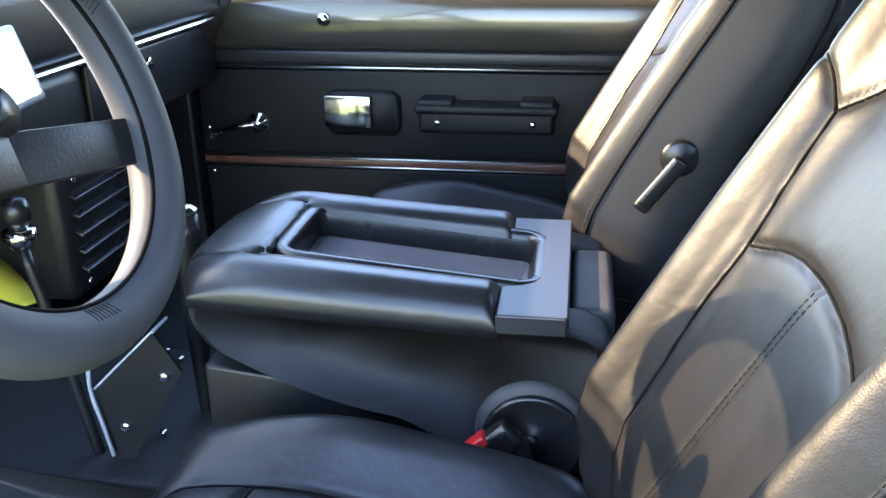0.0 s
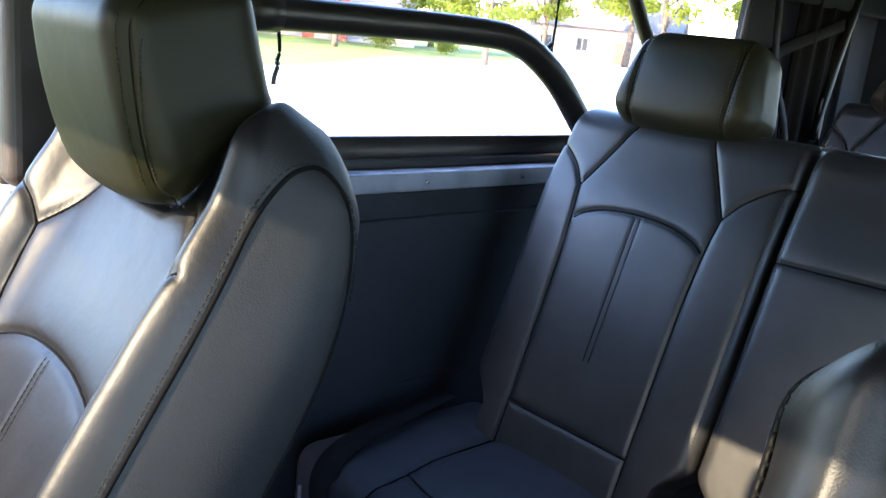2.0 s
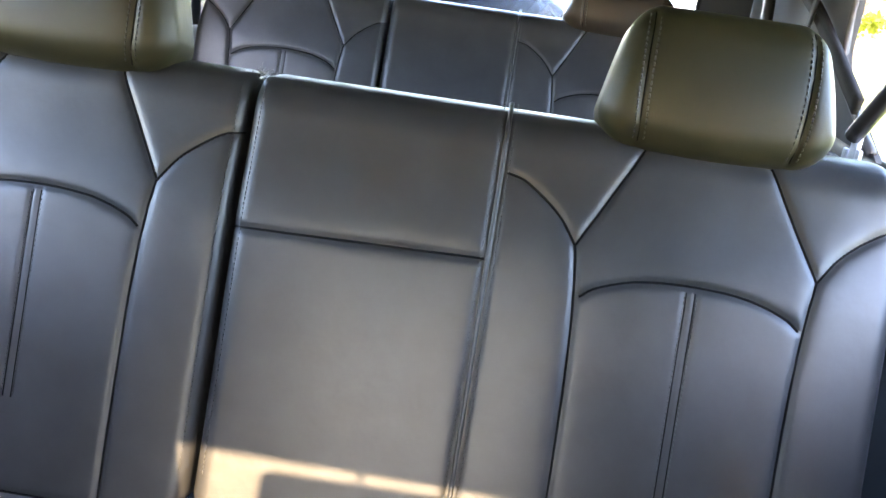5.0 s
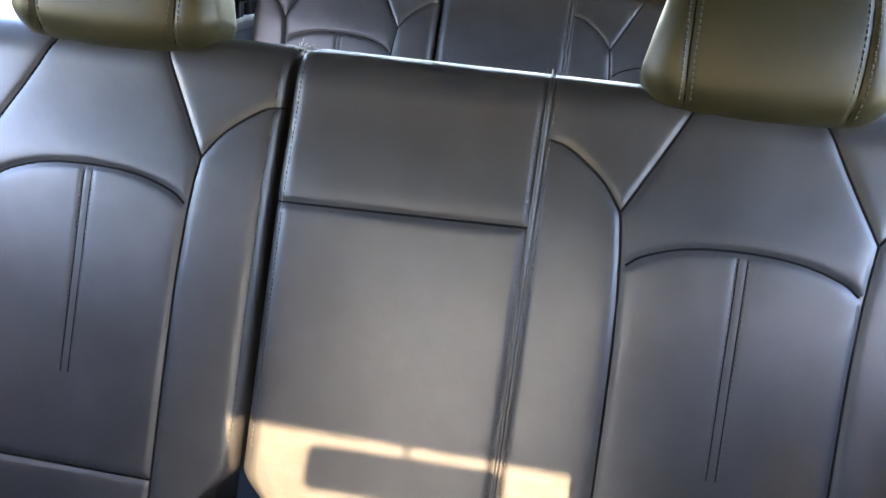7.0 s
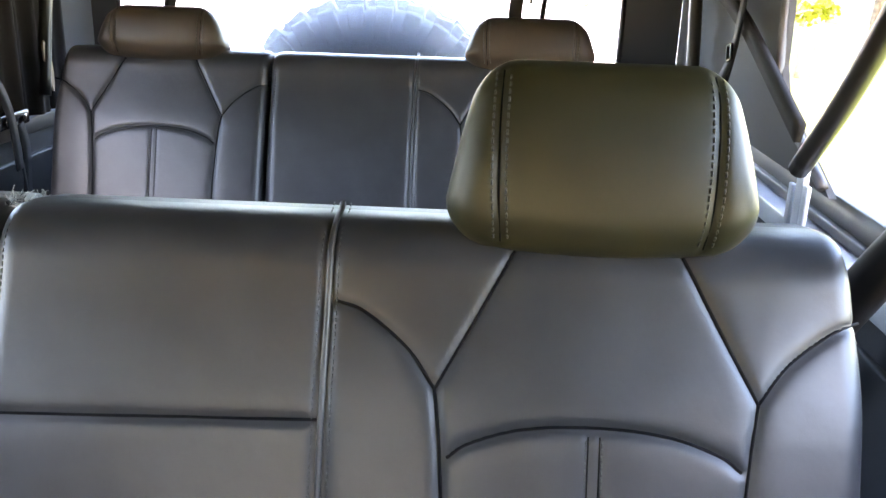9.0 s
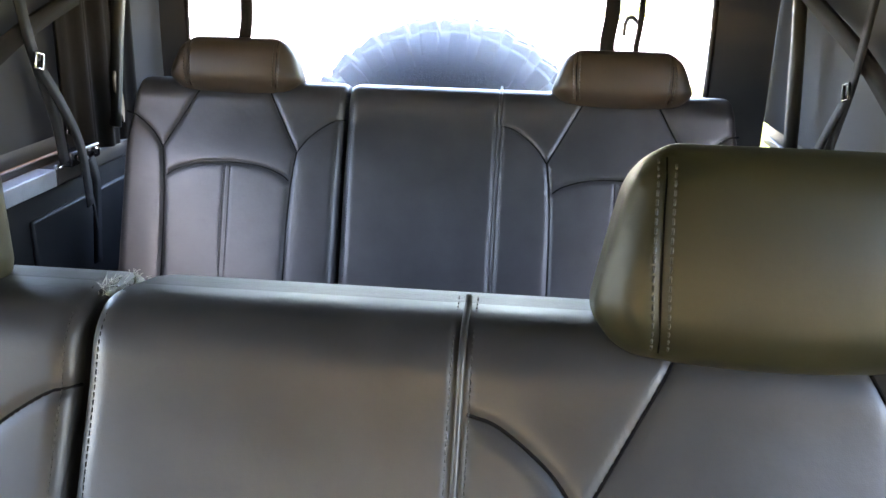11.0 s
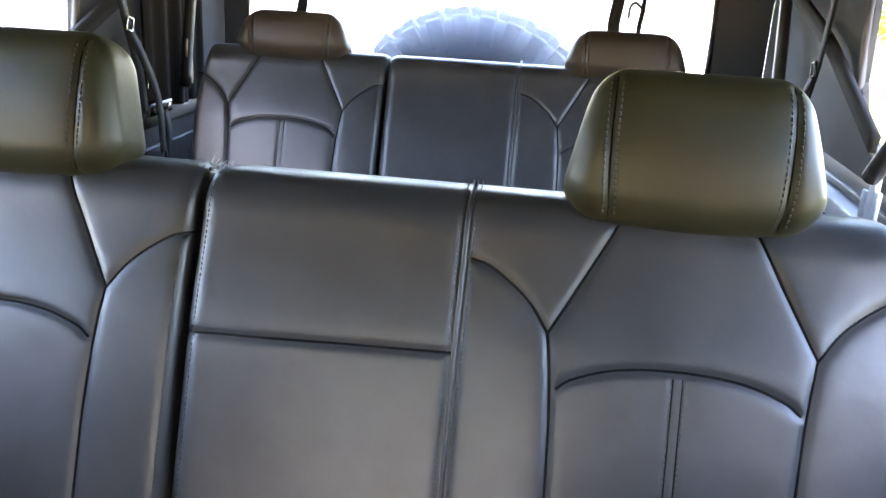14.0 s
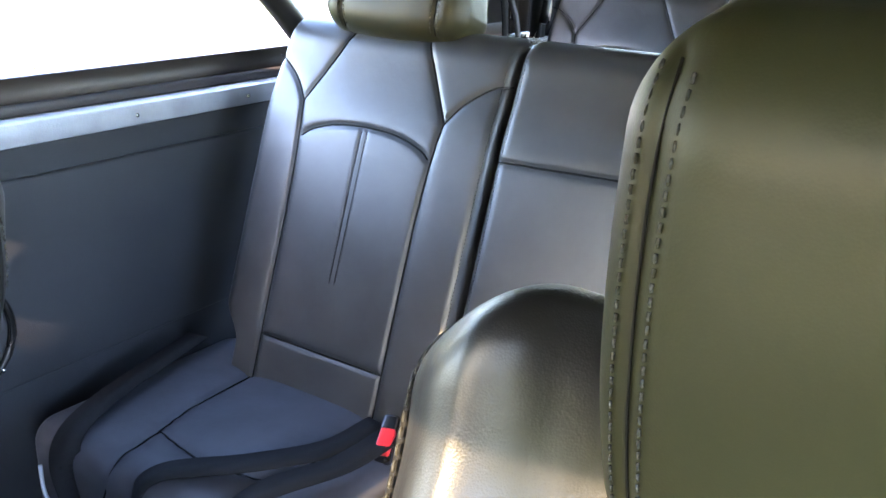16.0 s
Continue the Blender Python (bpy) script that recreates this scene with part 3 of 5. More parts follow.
def front_seat(o, lean, lever, shoulder, taper, rest):
    """A reclined front bucket seat; lever: the side of its recline lever; rest: its headrest's x, tilt, depth, width and taper."""
    yc = o[1]
    m = seat_frame(o, lean)
    root = thing("front_seat", m, "black leather bucket front seat with deep side bolsters", "car seat", "front seats")
    v0, v1, half, depth = -0.47, 0.335, 0.265, 0.18
    v, f = rbox((2 * half, depth, v1 - v0), 0.048, (104, 14, 150), 8)
    v += np.array([0, -depth / 2, (v0 + v1) / 2])
    a = np.abs(v[:, 0]) / half
    # shoulders round, with a hollow between them for the headrest
    top = 0.205 + shoulder * sstep(0.20, 0.62, a) - 0.034 * sstep(0.66, 1.0, a)
    v[:, 2] = np.where(v[:, 2] > 0.02, 0.02 + (v[:, 2] - 0.02) * (top - 0.02) / (v1 - 0.02), v[:, 2])
    v[:, 0] *= 1 - taper * sstep(0.10, 0.31, v[:, 2]) - 0.05 * sstep(-0.30, -0.47, v[:, 2])
    seams = []
    for s in (1, -1):
        seams.append([(s * 0.135, v0), (s * 0.148, -0.22), (s * 0.155, -0.12), (s * 0.155, -0.036), (s * 0.162, 0.03), (s * 0.168, 0.105)])
        seams.append([(s * 0.168, 0.105), (s * 0.138, 0.150), (s * 0.105, 0.20)])
        seams.append([(s * 0.168, 0.105), (s * 0.185, 0.128), (s * 0.197, 0.137), (s * 0.208, 0.142)])
    seams.append([(-0.155, -0.036), (-0.115, -0.016), (-0.06, -0.002), (0, 0.002), (0.06, -0.002), (0.115, -0.016), (0.155, -0.036)])
    t = np.clip((v[:, 1] + depth) / depth, 0, 1)
    au = np.abs(v[:, 0])
    outer = np.maximum(au - 0.17, 0)
    v[:, 0] -= np.sign(v[:, 0]) * outer * 0.32 * sstep(0.35, 1.0, t)
    wf = 0.046 * sstep(0.12, 0.225, au) * sstep(0.52, 0.26, v[:, 2]) - np.interp(v[:, 2], [-0.47, -0.43, -0.37, -0.31, -0.26], [0.15, 0.12, 0.055, 0.014, 0]) + 0.018 * sstep(0.2, 0.3, v[:, 2]) + 0.006 * np.cos(np.clip(v[:, 2] / 0.3, -1, 1) * np.pi / 2)
    wb = np.interp(v[:, 2], [-0.47, -0.335, -0.25, -0.17, -0.05, 0.08, 0.195, 0.27, 0.33], [-0.25, -0.220, -0.188, -0.163, -0.150, -0.145, -0.127, -0.100, -0.066])
    front = t > 0.8
    pleat = polyline_distance(v[:, 0], v[:, 2], [[(-0.005, 0.0), (-0.005, -0.3)], [(0.005, 0.0), (0.005, -0.3)]])
    v[:, 1] = wb + t * (wf - wb) + sstep(0.55, 0.95, t) * sstep(0.255, 0.215, au) * (pillow(v, seams, 0.0040, 0.009, 0.0026) + 0.003 - 0.0018 * np.exp(-((pleat / 0.003) ** 2)))
    cen = v[np.array(f)].mean(1)
    ft = t[np.array(f)].mean(1) > 0.85
    r, z = cen[:, 0], cen[:, 2]
    inside = np.abs(r) < np.interp(z, [-0.5, -0.22, -0.12, -0.036, 0.03, 0.105, 0.15, 0.21], [0.135, 0.148, 0.155, 0.155, 0.162, 0.168, 0.138, 0.10])
    arch = np.interp(r, [-0.155, -0.115, -0.06, 0, 0.06, 0.115, 0.155], [-0.036, -0.016, -0.002, 0.002, -0.002, -0.016, -0.036])
    sho = z > np.interp(np.abs(r), [0.168, 0.185, 0.22, 0.25, 0.3], [0.105, 0.128, 0.147, 0.155, 0.157])
    ids = np.where(inside, np.where(z > arch, 3, 1), np.where(sho, np.where(r > 0, 4, 5), np.where(r > 0, 6, 7)))
    back = t[np.array(f)].mean(1) < 0.12
    ids = np.where(ft, ids, np.where(back, 0, np.where(r > 0, 8, 9)))
    names = {0: "back_panel", 1: "backrest_insert", 3: "yoke_panel", 4: "shoulder_panel", 5: "shoulder_panel", 6: "side_bolster", 7: "side_bolster", 8: "side_panel", 9: "side_panel"}
    for k, geo in split_faces((v, f), ids).items():
        part(names[k], geo, LEATHER_FRONT if 0 < k < 8 else SEAT_SIDE, root)
    piping(seams, v, front, root)
    # piped edge of each side panel, up the bolster's crest, over the shoulder and down behind
    for s in (1, -1):
        half_v, half_t = v[s * v[:, 0] > 0.1], t[s * v[:, 0] > 0.1]
        out = s * half_v[:, 0]

        def rim(at, z, reach=0.013):
            near = np.hypot(0.2 * (half_t - at), half_v[:, 2] - z) < reach
            return half_v[near][np.argmax(out[near])]

        rise = [rim(0.87, z) for z in np.linspace(-0.40, 0.225, 40)]
        fall = [rim(0.06, z) for z in np.linspace(0.21, -0.42, 36)]
        arch_run = [rim(0.87 - 0.81 * k, 0.222 + 0.080 * math.sin(math.pi * k) ** 0.7) for k in np.linspace(0.05, 0.95, 17)]
        run = np.array(rise + arch_run + fall)
        for _ in range(3):
            run[1:-1] = 0.25 * run[:-2] + 0.5 * run[1:-1] + 0.25 * run[2:]
        run = smooth_path(run, 3)
        part("edge_welt", tube(run + np.array([s * 0.0008, 0.0006, 0]), 0.0026, 8), SEAM, root)
        lead = run[: 3 * 58]
        for k in (-0.0066, 0.0066):
            part("stitching", stitches(lead + np.array([s * (0.0009 if k < 0 else -0.0012), k, 0]), every=0.008, length=0.0055, r=0.0009), THREAD_BLACK, root)
    for k in (-0.005, 0.005):
        part("stitching", stitches(drape([(k, -0.004), (k, -0.3)], v, front, 0.0002), r=0.0006), THREAD_BLACK, root)
    # headrest, nearly upright between the shoulders
    hm = m.inverted() @ seat_frame((rest[0], yc, 1.771), rest[1])
    headrest(root, hm, (rest[3], rest[2], 0.230), HEADREST, top_scale=rest[4], arc=0.02, stitch_at=0.445 * rest[3], back_lift=0.06, corner=0.038)
    # recline lever
    if lever:
        hub = part("recline_lever", place(join(place(lathe([(0.0001, 0), (0.032, 0), (0.031, 0.006), (0.025, 0.010), (0.0001, 0.012)], 32), pose(0, 0, 0, 90, 0, 0)), place(rbox((0.027, 0.015, 0.105), 0.0072, (1, 1, 4), 4), pose(-0.029, -0.016, -0.040, 0, 36, 0))), m.inverted() @ pose(-0.986, yc + lever * (half - 0.009), 1.368, 0, 0, 0 if lever < 0 else 180)), BLACK_PLASTIC, root)
        part("hinge_cover", place(join(rbox((0.125, 0.030, 0.055), 0.014, seg=4), place(rbox((0.11, 0.012, 0.004), 0.0015), Matrix.Translation((0, lever * 0.014, 0.012)))), m.inverted() @ pose(-1.035, yc + lever * (half - 0.022), 1.105, 0, 8, 0)), SEAT_SIDE, root, "black moulded hinge cover")
    # cushion
    q, qf = rbox((0.54, 0.53, 0.17), 0.055, (70, 70, 6), 6)
    top = q[:, 2] > 0.03
    side = sstep(0.15, 0.24, np.abs(q[:, 1]))
    lines = [[(-0.26, s * 0.10), (-0.20, s * 0.145), (0.0, s * 0.155), (0.25, s * 0.15)] for s in (-1, 1)] + [[(-0.14, -0.15), (-0.16, 0), (-0.14, 0.15)]]
    d = polyline_distance(q[:, 0], q[:, 1], lines)
    q[:, 2] += np.where(top, 1, 0) * (0.055 * side * np.cos(np.clip((q[:, 0] - 0.02) / 0.30, -1, 1) * np.pi / 2) + 0.012 * (1 - np.exp(-d / 0.03)) - 0.012 - 0.0045 * np.exp(-((d / 0.004) ** 2)))
    q[:, 2] += 0.02 * sstep(0.1, -0.1, q[:, 0]) - 0.008 * sstep(-0.12, -0.27, q[:, 0])
    seat_m = m.inverted() @ pose(-1.37, yc, 1.015, 0, 3, 0)
    cush = part("cushion", place((q, qf), seat_m), CUSHION_FRONT, root)
    tops = q[top][:, [0, 2, 1]]
    for line in lines:
        run = drape(line, tops, np.ones(len(tops), bool), 0.0)[:, [0, 2, 1]]
        part("seam", place(tube(run, 0.0018, 6), seat_m), SEAM, cush)
        part("stitching", place(join(*[stitches(run + np.array([0, k, 0.001]), every=0.009, length=0.006) for k in (-0.006, 0.006)]), seat_m), THREAD_BLACK, cush)
    part("seat_pedestal", place(box(-1.58, -1.10, yc - 0.2, yc + 0.2, 0.84, 0.975, 0.015), m.inverted()), METAL_BLACK, root)
    return root


front_seat((-0.979, 0.47, 1.482), 31, -1, 0.130, 0.095, (-0.872, -14, 0.150, 0.258, 0.91))
front_seat((-0.953, -0.492, 1.466), 29.5, 0, 0.102, -0.05, (-0.852, -8, 0.140, 0.264, 1.0))


# ---- the car round the seats ----
FLOOR, SILL, ROOF = 0.84, 1.59, 2.15


def structure(name, geo, mat, label, smooth=False):
    return solid(name, geo, mat, label, "", "", "structure", smooth)


structure("floor", box(-2.35, 1.80, -0.86, 0.86, FLOOR - 0.05, FLOOR, 0.003), CARPET, "black carpeted car floor")
structure("ceiling", box(-1.66, 1.80, -0.84, 0.84, ROOF, ROOF + 0.03, 0.003), LINER, "dark cloth headliner under the soft top")


def side(s, name):
    """One side of the body, s is +1 for the passenger's."""
    y = lambda a, b: (min(s * a, s * b), max(s * a, s * b))
    words = "passenger" if s > 0 else "driver"
    wall = structure("wall_" + name, box(-0.93, 0.95, *y(0.815, 0.88), FLOOR - 0.05, 1.55, 0.004), PANEL, "charcoal inner body side panel of the %s side" % words)
    # raised pressing along the panel
    part("pressing", box(-0.62, 0.90, *y(0.805, 0.818), 1.15, 1.50, 0.012, seg=4), PANEL, wall)
    # rear end split off in a darker colour, for the dimness of the corner
    part("dark_rear_panel", box(0.953, 1.80, *y(0.815, 0.88), FLOOR - 0.05, 1.55, 0.004), VINYL, wall, "black vinyl rear end of the panel")
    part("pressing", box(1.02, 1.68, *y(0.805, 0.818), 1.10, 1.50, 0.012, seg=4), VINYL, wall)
    ledge = part("ledge", box(-0.93, 1.12, *y(0.800, 0.872), 1.552, SILL, 0.004), STEEL, wall, "pale grey metal ledge under the window")
    # the ledge goes on in a darker colour there too, for the same dimness
    part("dark_ledge_end", box(1.123, 1.738, *y(0.800, 0.872), 1.552, SILL, 0.006), TRIM_DARK, wall, "dark rear end of the ledge")
    for k in range(7):
        part("rivet", place(disc(0.004, 0.003, 0.001, 10), pose(-0.72 + 0.27 * k, s * 0.80, 1.57, 90 * s, 0, 0)), CHROME, ledge)
    part("window_trim", join(place(prism([(-0.93, SILL), (1.80, SILL), (1.80, 1.65), (-0.93, 1.65)], 0.02), Matrix.Translation((0, s * 0.855 - 0.01, 0))), box(-0.93, 1.80, *y(0.835, 0.875), SILL, 1.61, 0.006)), TRIM_DARK, wall, "dark brown trim along the window opening")
    # roof rail, pillar, cloth corner
    structure("roof_rail_" + name, box(-1.70, 1.80, *y(0.78, 0.86), 2.03, ROOF, 0.01), LINER, "dark roof rail over the %s side windows" % words)
    structure("pillar_" + name, join(box(-0.93, -0.66, *y(0.80, 0.87), SILL, 2.05, 0.02, seg=4)), TRIM_DARK, "dark upholstered pillar behind the %s door" % words)
    cloth = structure("soft_top_corner_" + name, prism([(0.92, 2.05), (0.90, 1.82), (0.86, 1.76), (0.62, 1.66), (0.60, 1.65), (1.78, 1.65), (1.78, 2.05)], 0.012 * s), TOPCLOTH, "grey cloth rear corner of the soft top")
    cloth.location = (0, s * 0.825, 0)
    part("cloth_rib", strap(smooth_path([(0.68, s * -0.030, 1.735), (0.87, s * -0.034, 1.815), (1.05, s * -0.036, 1.885), (1.24, s * -0.040, 1.94), (1.42, s * -0.045, 1.99)], 8), 0.034, 0.012, up=(0, 1, 0)), FOLDS, cloth, "dark bound rib of the cloth")
    part("window_binding", tube(smooth_path([(0.93, s * -0.004, 2.05), (0.905, s * -0.004, 1.83), (0.865, s * -0.004, 1.765), (0.62, s * -0.004, 1.662)], 8), 0.009, 8), TRIM_DARK, cloth)


side(1, "passenger")
side(-1, "driver")
structure("door_sill_driver", box(-2.10, -0.93, -0.88, -0.80, FLOOR - 0.05, FLOOR + 0.10, 0.01), METAL_BLACK, "black driver door sill")

# tailgate, rear window and soft top back
tail = structure("tailgate", box(1.74, 1.80, -0.82, 0.82, FLOOR, 1.58, 0.006), PANEL, "charcoal tailgate behind the last seats")
for a, b, c, d, n in ((-0.82, -0.665, 1.58, 2.15, ""), (0.745, 0.82, 1.58, 2.15, ""), (-0.665, 0.745, 2.035, 2.15, "")):
    part("cloth_surround", box(1.755, 1.785, a, b, c, d, 0.004), TOPCLOTH, tail)
win = structure("window_rear", box(1.766, 1.768, -0.665, 0.745, 1.58, 2.035, 0.0005), VINYLGLASS, "hazy clear vinyl rear window of the soft top")
for y0, y1 in ((-0.66, 1), (0.74, -1)):
    part("window_binding", tube(smooth_path([(1.757, y0, 1.60), (1.757, y0, 1.95), (1.757, y0 + 0.02 * y1, 2.00), (1.757, y0 + 0.07 * y1, 2.03), (1.757, y0 + 0.3 * y1, 2.032)], 6), 0.008, 8), TRIM_DARK, win)

# windscreen frame
structure("windscreen_header", box(-1.70, -1.60, -0.84, 0.84, 2.085, ROOF + 0.02, 0.015), LINER, "padded windscreen header rail")
for s in (-1, 1):
    structure("windscreen_pillar", sweep([(-2.02, s * 0.80, 1.45), (-1.86, s * 0.79, 1.75), (-1.66, s * 0.77, 2.08)], [(-0.03, -0.025), (0.03, -0.025), (0.03, 0.025), (-0.03, 0.025)]), TRIM_DARK, "dark windscreen pillar")
screen_v, screen_f = box(-0.003, 0.003, -0.765, 0.765, 1.652, 2.083, 0.001)
screen_v[:, 0] += -1.925 + (screen_v[:, 2] - 1.652) * 0.60
structure("windscreen", (screen_v, screen_f), TINTGLASS, "green-tinted laminated windscreen glass")
structure("firewall", box(-2.40, -2.32, -0.86, 0.86, FLOOR - 0.05, 1.45, 0.01), METAL_BLACK, "black bulkhead in front of the footwells")
mirror = thing("rear_view_mirror", pose(-1.60, 0.010, 1.996, 0, 0, 3), "black interior rear-view mirror under the header", "mirror")
part("mirror_housing", rbox((0.03, 0.25, 0.062), 0.014, seg=5), BLACK_PLASTIC, mirror)
part("mirror_glass", place(rbox((0.003, 0.232, 0.046), 0.001), Matrix.Translation((0.0155, 0, 0))), CHROME, mirror)
part("stem", tube([(-0.005, 0, 0.02), (-0.014, 0, 0.06), (-0.02, 0, 0.105)], 0.0035, 8), BLACK_PLASTIC, mirror)

# passenger door
door = structure("door_passenger", box(-2.06, -0.935, 0.845, 0.885, 0.92, 1.435, 0.006), VINYL, "black vinyl passenger door with grey painted top")
v, f = rbox((1.13, 0.07, 0.13), 0.022, (20, 4, 14), 6)
v[:, 1] -= 0.012 * np.cos(v[:, 2] / 0.065 * np.pi / 2) * (v[:, 1] < 0)
part("painted_top", (v + np.array([-1.497, 0.868, 1.485]), f), PAINT, door, "glossy olive grey painted metal door top")
part("window_channel", box(-2.06, -0.935, 0.872, 0.893, 1.546, 1.556, 0.003), STEEL, door, "pale metal window channel")
part("ledge", box(-2.06, -0.935, 0.825, 0.86, 1.395, 1.425, 0.006), SATIN_PLASTIC, door)
part("chrome_strip", tube([(-2.06, 0.832, 1.386), (-1.5, 0.832, 1.386), (-0.935, 0.832, 1.386)], 0.0032, 8), BRIGHT, door)
part("upper_panel", box(-2.055, -0.94, 0.832, 0.846, 1.175, 1.380, 0.008, seg=4), VINYL, door)
part("wood_strip", box(-2.055, -0.94, 0.829, 0.846, 1.150, 1.166, 0.002), WOOD, door, "reddish wood-grain strip")
for z in (1.1475, 1.1685):
    part("chrome_strip", tube([(-2.055, 0.830, z), (-1.5, 0.830, z), (-0.94, 0.830, z)], 0.0022, 6), BRIGHT, door)
part("lower_panel", box(-2.055, -0.94, 0.834, 0.846, 0.95, 1.142, 0.008, seg=4), VINYL, door)
for x, z in ((-2.035, 1.236), (-2.035, 1.125)):
    part("screw", place(disc(0.006, 0.004, 0.0015, 12), pose(x, 0.832, z, 90, 0, 0)), CHROME, door)
part("lock_knob", place(lathe([(0.0001, 0.02), (0.009, 0.019), (0.014, 0.014), (0.016, 0.006), (0.013, 0.0), (0.0001, 0)], 24), pose(-1.725, 0.825, 1.497, 90, 0, 0)), CHROME, door, "round chrome lock button")
crank = part("window_crank", place(lathe([(0.0001, 0.024), (0.012, 0.024), (0.014, 0.017), (0.024, 0.015), (0.028, 0.009), (0.030, 0.0), (0.0001, 0)], 32), pose(-1.905, 0.832, 1.252, 90, 0, 0)), CHROME, door, "chrome window crank")
part("crank_arm", tube(smooth_path([(-1.905, 0.805, 1.252), (-1.94, 0.800, 1.250), (-1.975, 0.802, 1.240), (-2.005, 0.808, 1.228)], 4), 0.007, 8), CHROME, crank)
part("crank_knob", place(lathe([(0.0001, 0.03), (0.008, 0.028), (0.011, 0.016), (0.009, 0.0), (0.0001, 0)], 16), pose(-2.012, 0.808, 1.226, 90, 0, 0)), BLACK_PLASTIC, crank)
plate = part("handle_recess", place(slab(rounded(-1.735, -1.555, -1.336, -1.228, 0.026), 0.816, 0.840, 0.009), pose(0, 0, 0, -90, 0, 0)), VINYL, door)
part("pull_handle", join(box(-1.733, -1.622, 0.800, 0.806, 1.252, 1.322, 0.0025), box(-1.733, -1.622, 0.800, 0.826, 1.318, 1.326, 0.003)), CHROME, plate, "square chrome door pull")
rest = part("armrest", join(box(-1.505, -1.198, 0.775, 0.838, 1.250, 1.300, 0.010, seg=4), box(-1.512, -1.190, 0.758, 0.838, 1.298, 1.316, 0.006), box(-1.505, -1.425, 0.768, 0.838, 1.310, 1.327, 0.007), box(-1.275, -1.198, 0.768, 0.838, 1.310, 1.327, 0.007)), VINYL, door, "moulded black armrest")
for x in (-1.461, -1.245):
    part("screw", place(lathe([(0.0001, 0.004), (0.004, 0.004), (0.007, 0.002), (0.008, 0.0), (0.0001, 0)], 14), pose(x, 0.774, 1.275, 90, 0, 0)), CHROME, rest)
structure("wall_below_door", box(-2.06, -0.93, 0.845, 0.885, FLOOR - 0.05, 0.915, 0.004), METAL_BLACK, "black passenger door sill")
structure("kick_panel", box(-2.33, -2.06, 0.80, 0.86, FLOOR, 1.45, 0.01), VINYL, "black kick panel beside the passenger footwell")

# roll cage
def roll_bar(path, r, label, collars):
    bar = thing("roll_bar", Matrix.Translation(path[0]), label, "roll bar", "roll cage")
    inv = bar.matrix_basis.inverted()
    p = smooth_path(path, 10)
    part("tube", place(tube(p, r, 18), inv), BAR, bar)
    for k in collars:
        part("weld_collar", place(tube(p[k : k + 3], r + 0.0035, 18), inv), BAR, bar)
    e = p[-1] if p[-1][2] < 1.2 else p[0]
    part("mounting_plate", place(box(e[0] - 0.07, e[0] + 0.07, e[1] - 0.05, e[1] + 0.05, FLOOR if e[2] < 1.2 else e[2] - 0.05, FLOOR + 0.008 if e[2] < 1.2 else e[2] + 0.05, 0.003), inv), METAL_BLACK, bar)
    return bar


for s in (1, -1):
    roll_bar([(-0.64, s * 0.74, 1.855), (-0.40, s * 0.735, 1.858), (-0.15, s * 0.725, 1.858), (-0.05, s * 0.722, 1.845), (0.04, s * 0.72, 1.80), (0.12, s * 0.72, 1.735), (0.25, s * 0.72, 1.60), (0.42, s * 0.72, 1.38), (0.80, s * 0.72, FLOOR)], 0.026, "black steel side bar of the roll cage", (1,))
    roll_bar([(-0.66, s * 0.76, FLOOR), (-0.66, s * 0.76, 1.5), (-0.66, s * 0.75, 1.95), (-0.66, s * 0.70, 2.06), (-0.66, s * 0.60, 2.09), (-0.66, s * 0.01, 2.09)], 0.026, "black steel hoop of the roll cage", (14,))


# ---- outside ----
ground = solid("ground", (np.array([(-400, -400, 0), (400, -400, 0), (400, 400, 0), (-400, 400, 0)]), [[0, 1, 2, 3]]), GRASS, "mown green lawn reaching to the trees", "", "", "structure", False)
LOT = [(2.0, 16), (4.5, 12.2), (7.2, 10.5), (9.5, 9.4), (14, 6), (16, -4), (40, -12), (120, -10), (120, 60), (70, 62), (43, 42), (29, 37), (16, 26), (8, 22)]
solid("pavement", (np.array([(x, y, 0.012) for x, y in LOT]), [list(range(len(LOT)))]), CONCRETE, "wide pale concrete lot in full sun", "", "", "structure", False)

rng = np.random.default_rng(7)


def blades(area, count, name, label):
    """Grass blades over a patch x0, x1, y0, y1."""
    x0, x1, y0, y1 = area
    p = np.stack([rng.uniform(x0, x1, count), rng.uniform(y0, y1, count), np.zeros(count)], 1)
    a = rng.uniform(0, 2 * np.pi, count)
    h = rng.uniform(0.02, 0.055, count)
    side = np.stack([np.cos(a), np.sin(a), 0 * a], 1) * 0.007
    tip = p + np.stack([rng.normal(0, 0.022, count), rng.normal(0, 0.022, count), h], 1)
    v = np.stack([p - side, p + side, tip], 1).reshape(-1, 3)
    return solid(name, (v, np.arange(3 * count).reshape(-1, 3).tolist()), BLADE, label, "grass", "", "stuff", False)


blades((-3, 9, 4, 11), 42000, "grass", "short green grass blades on the lawn")


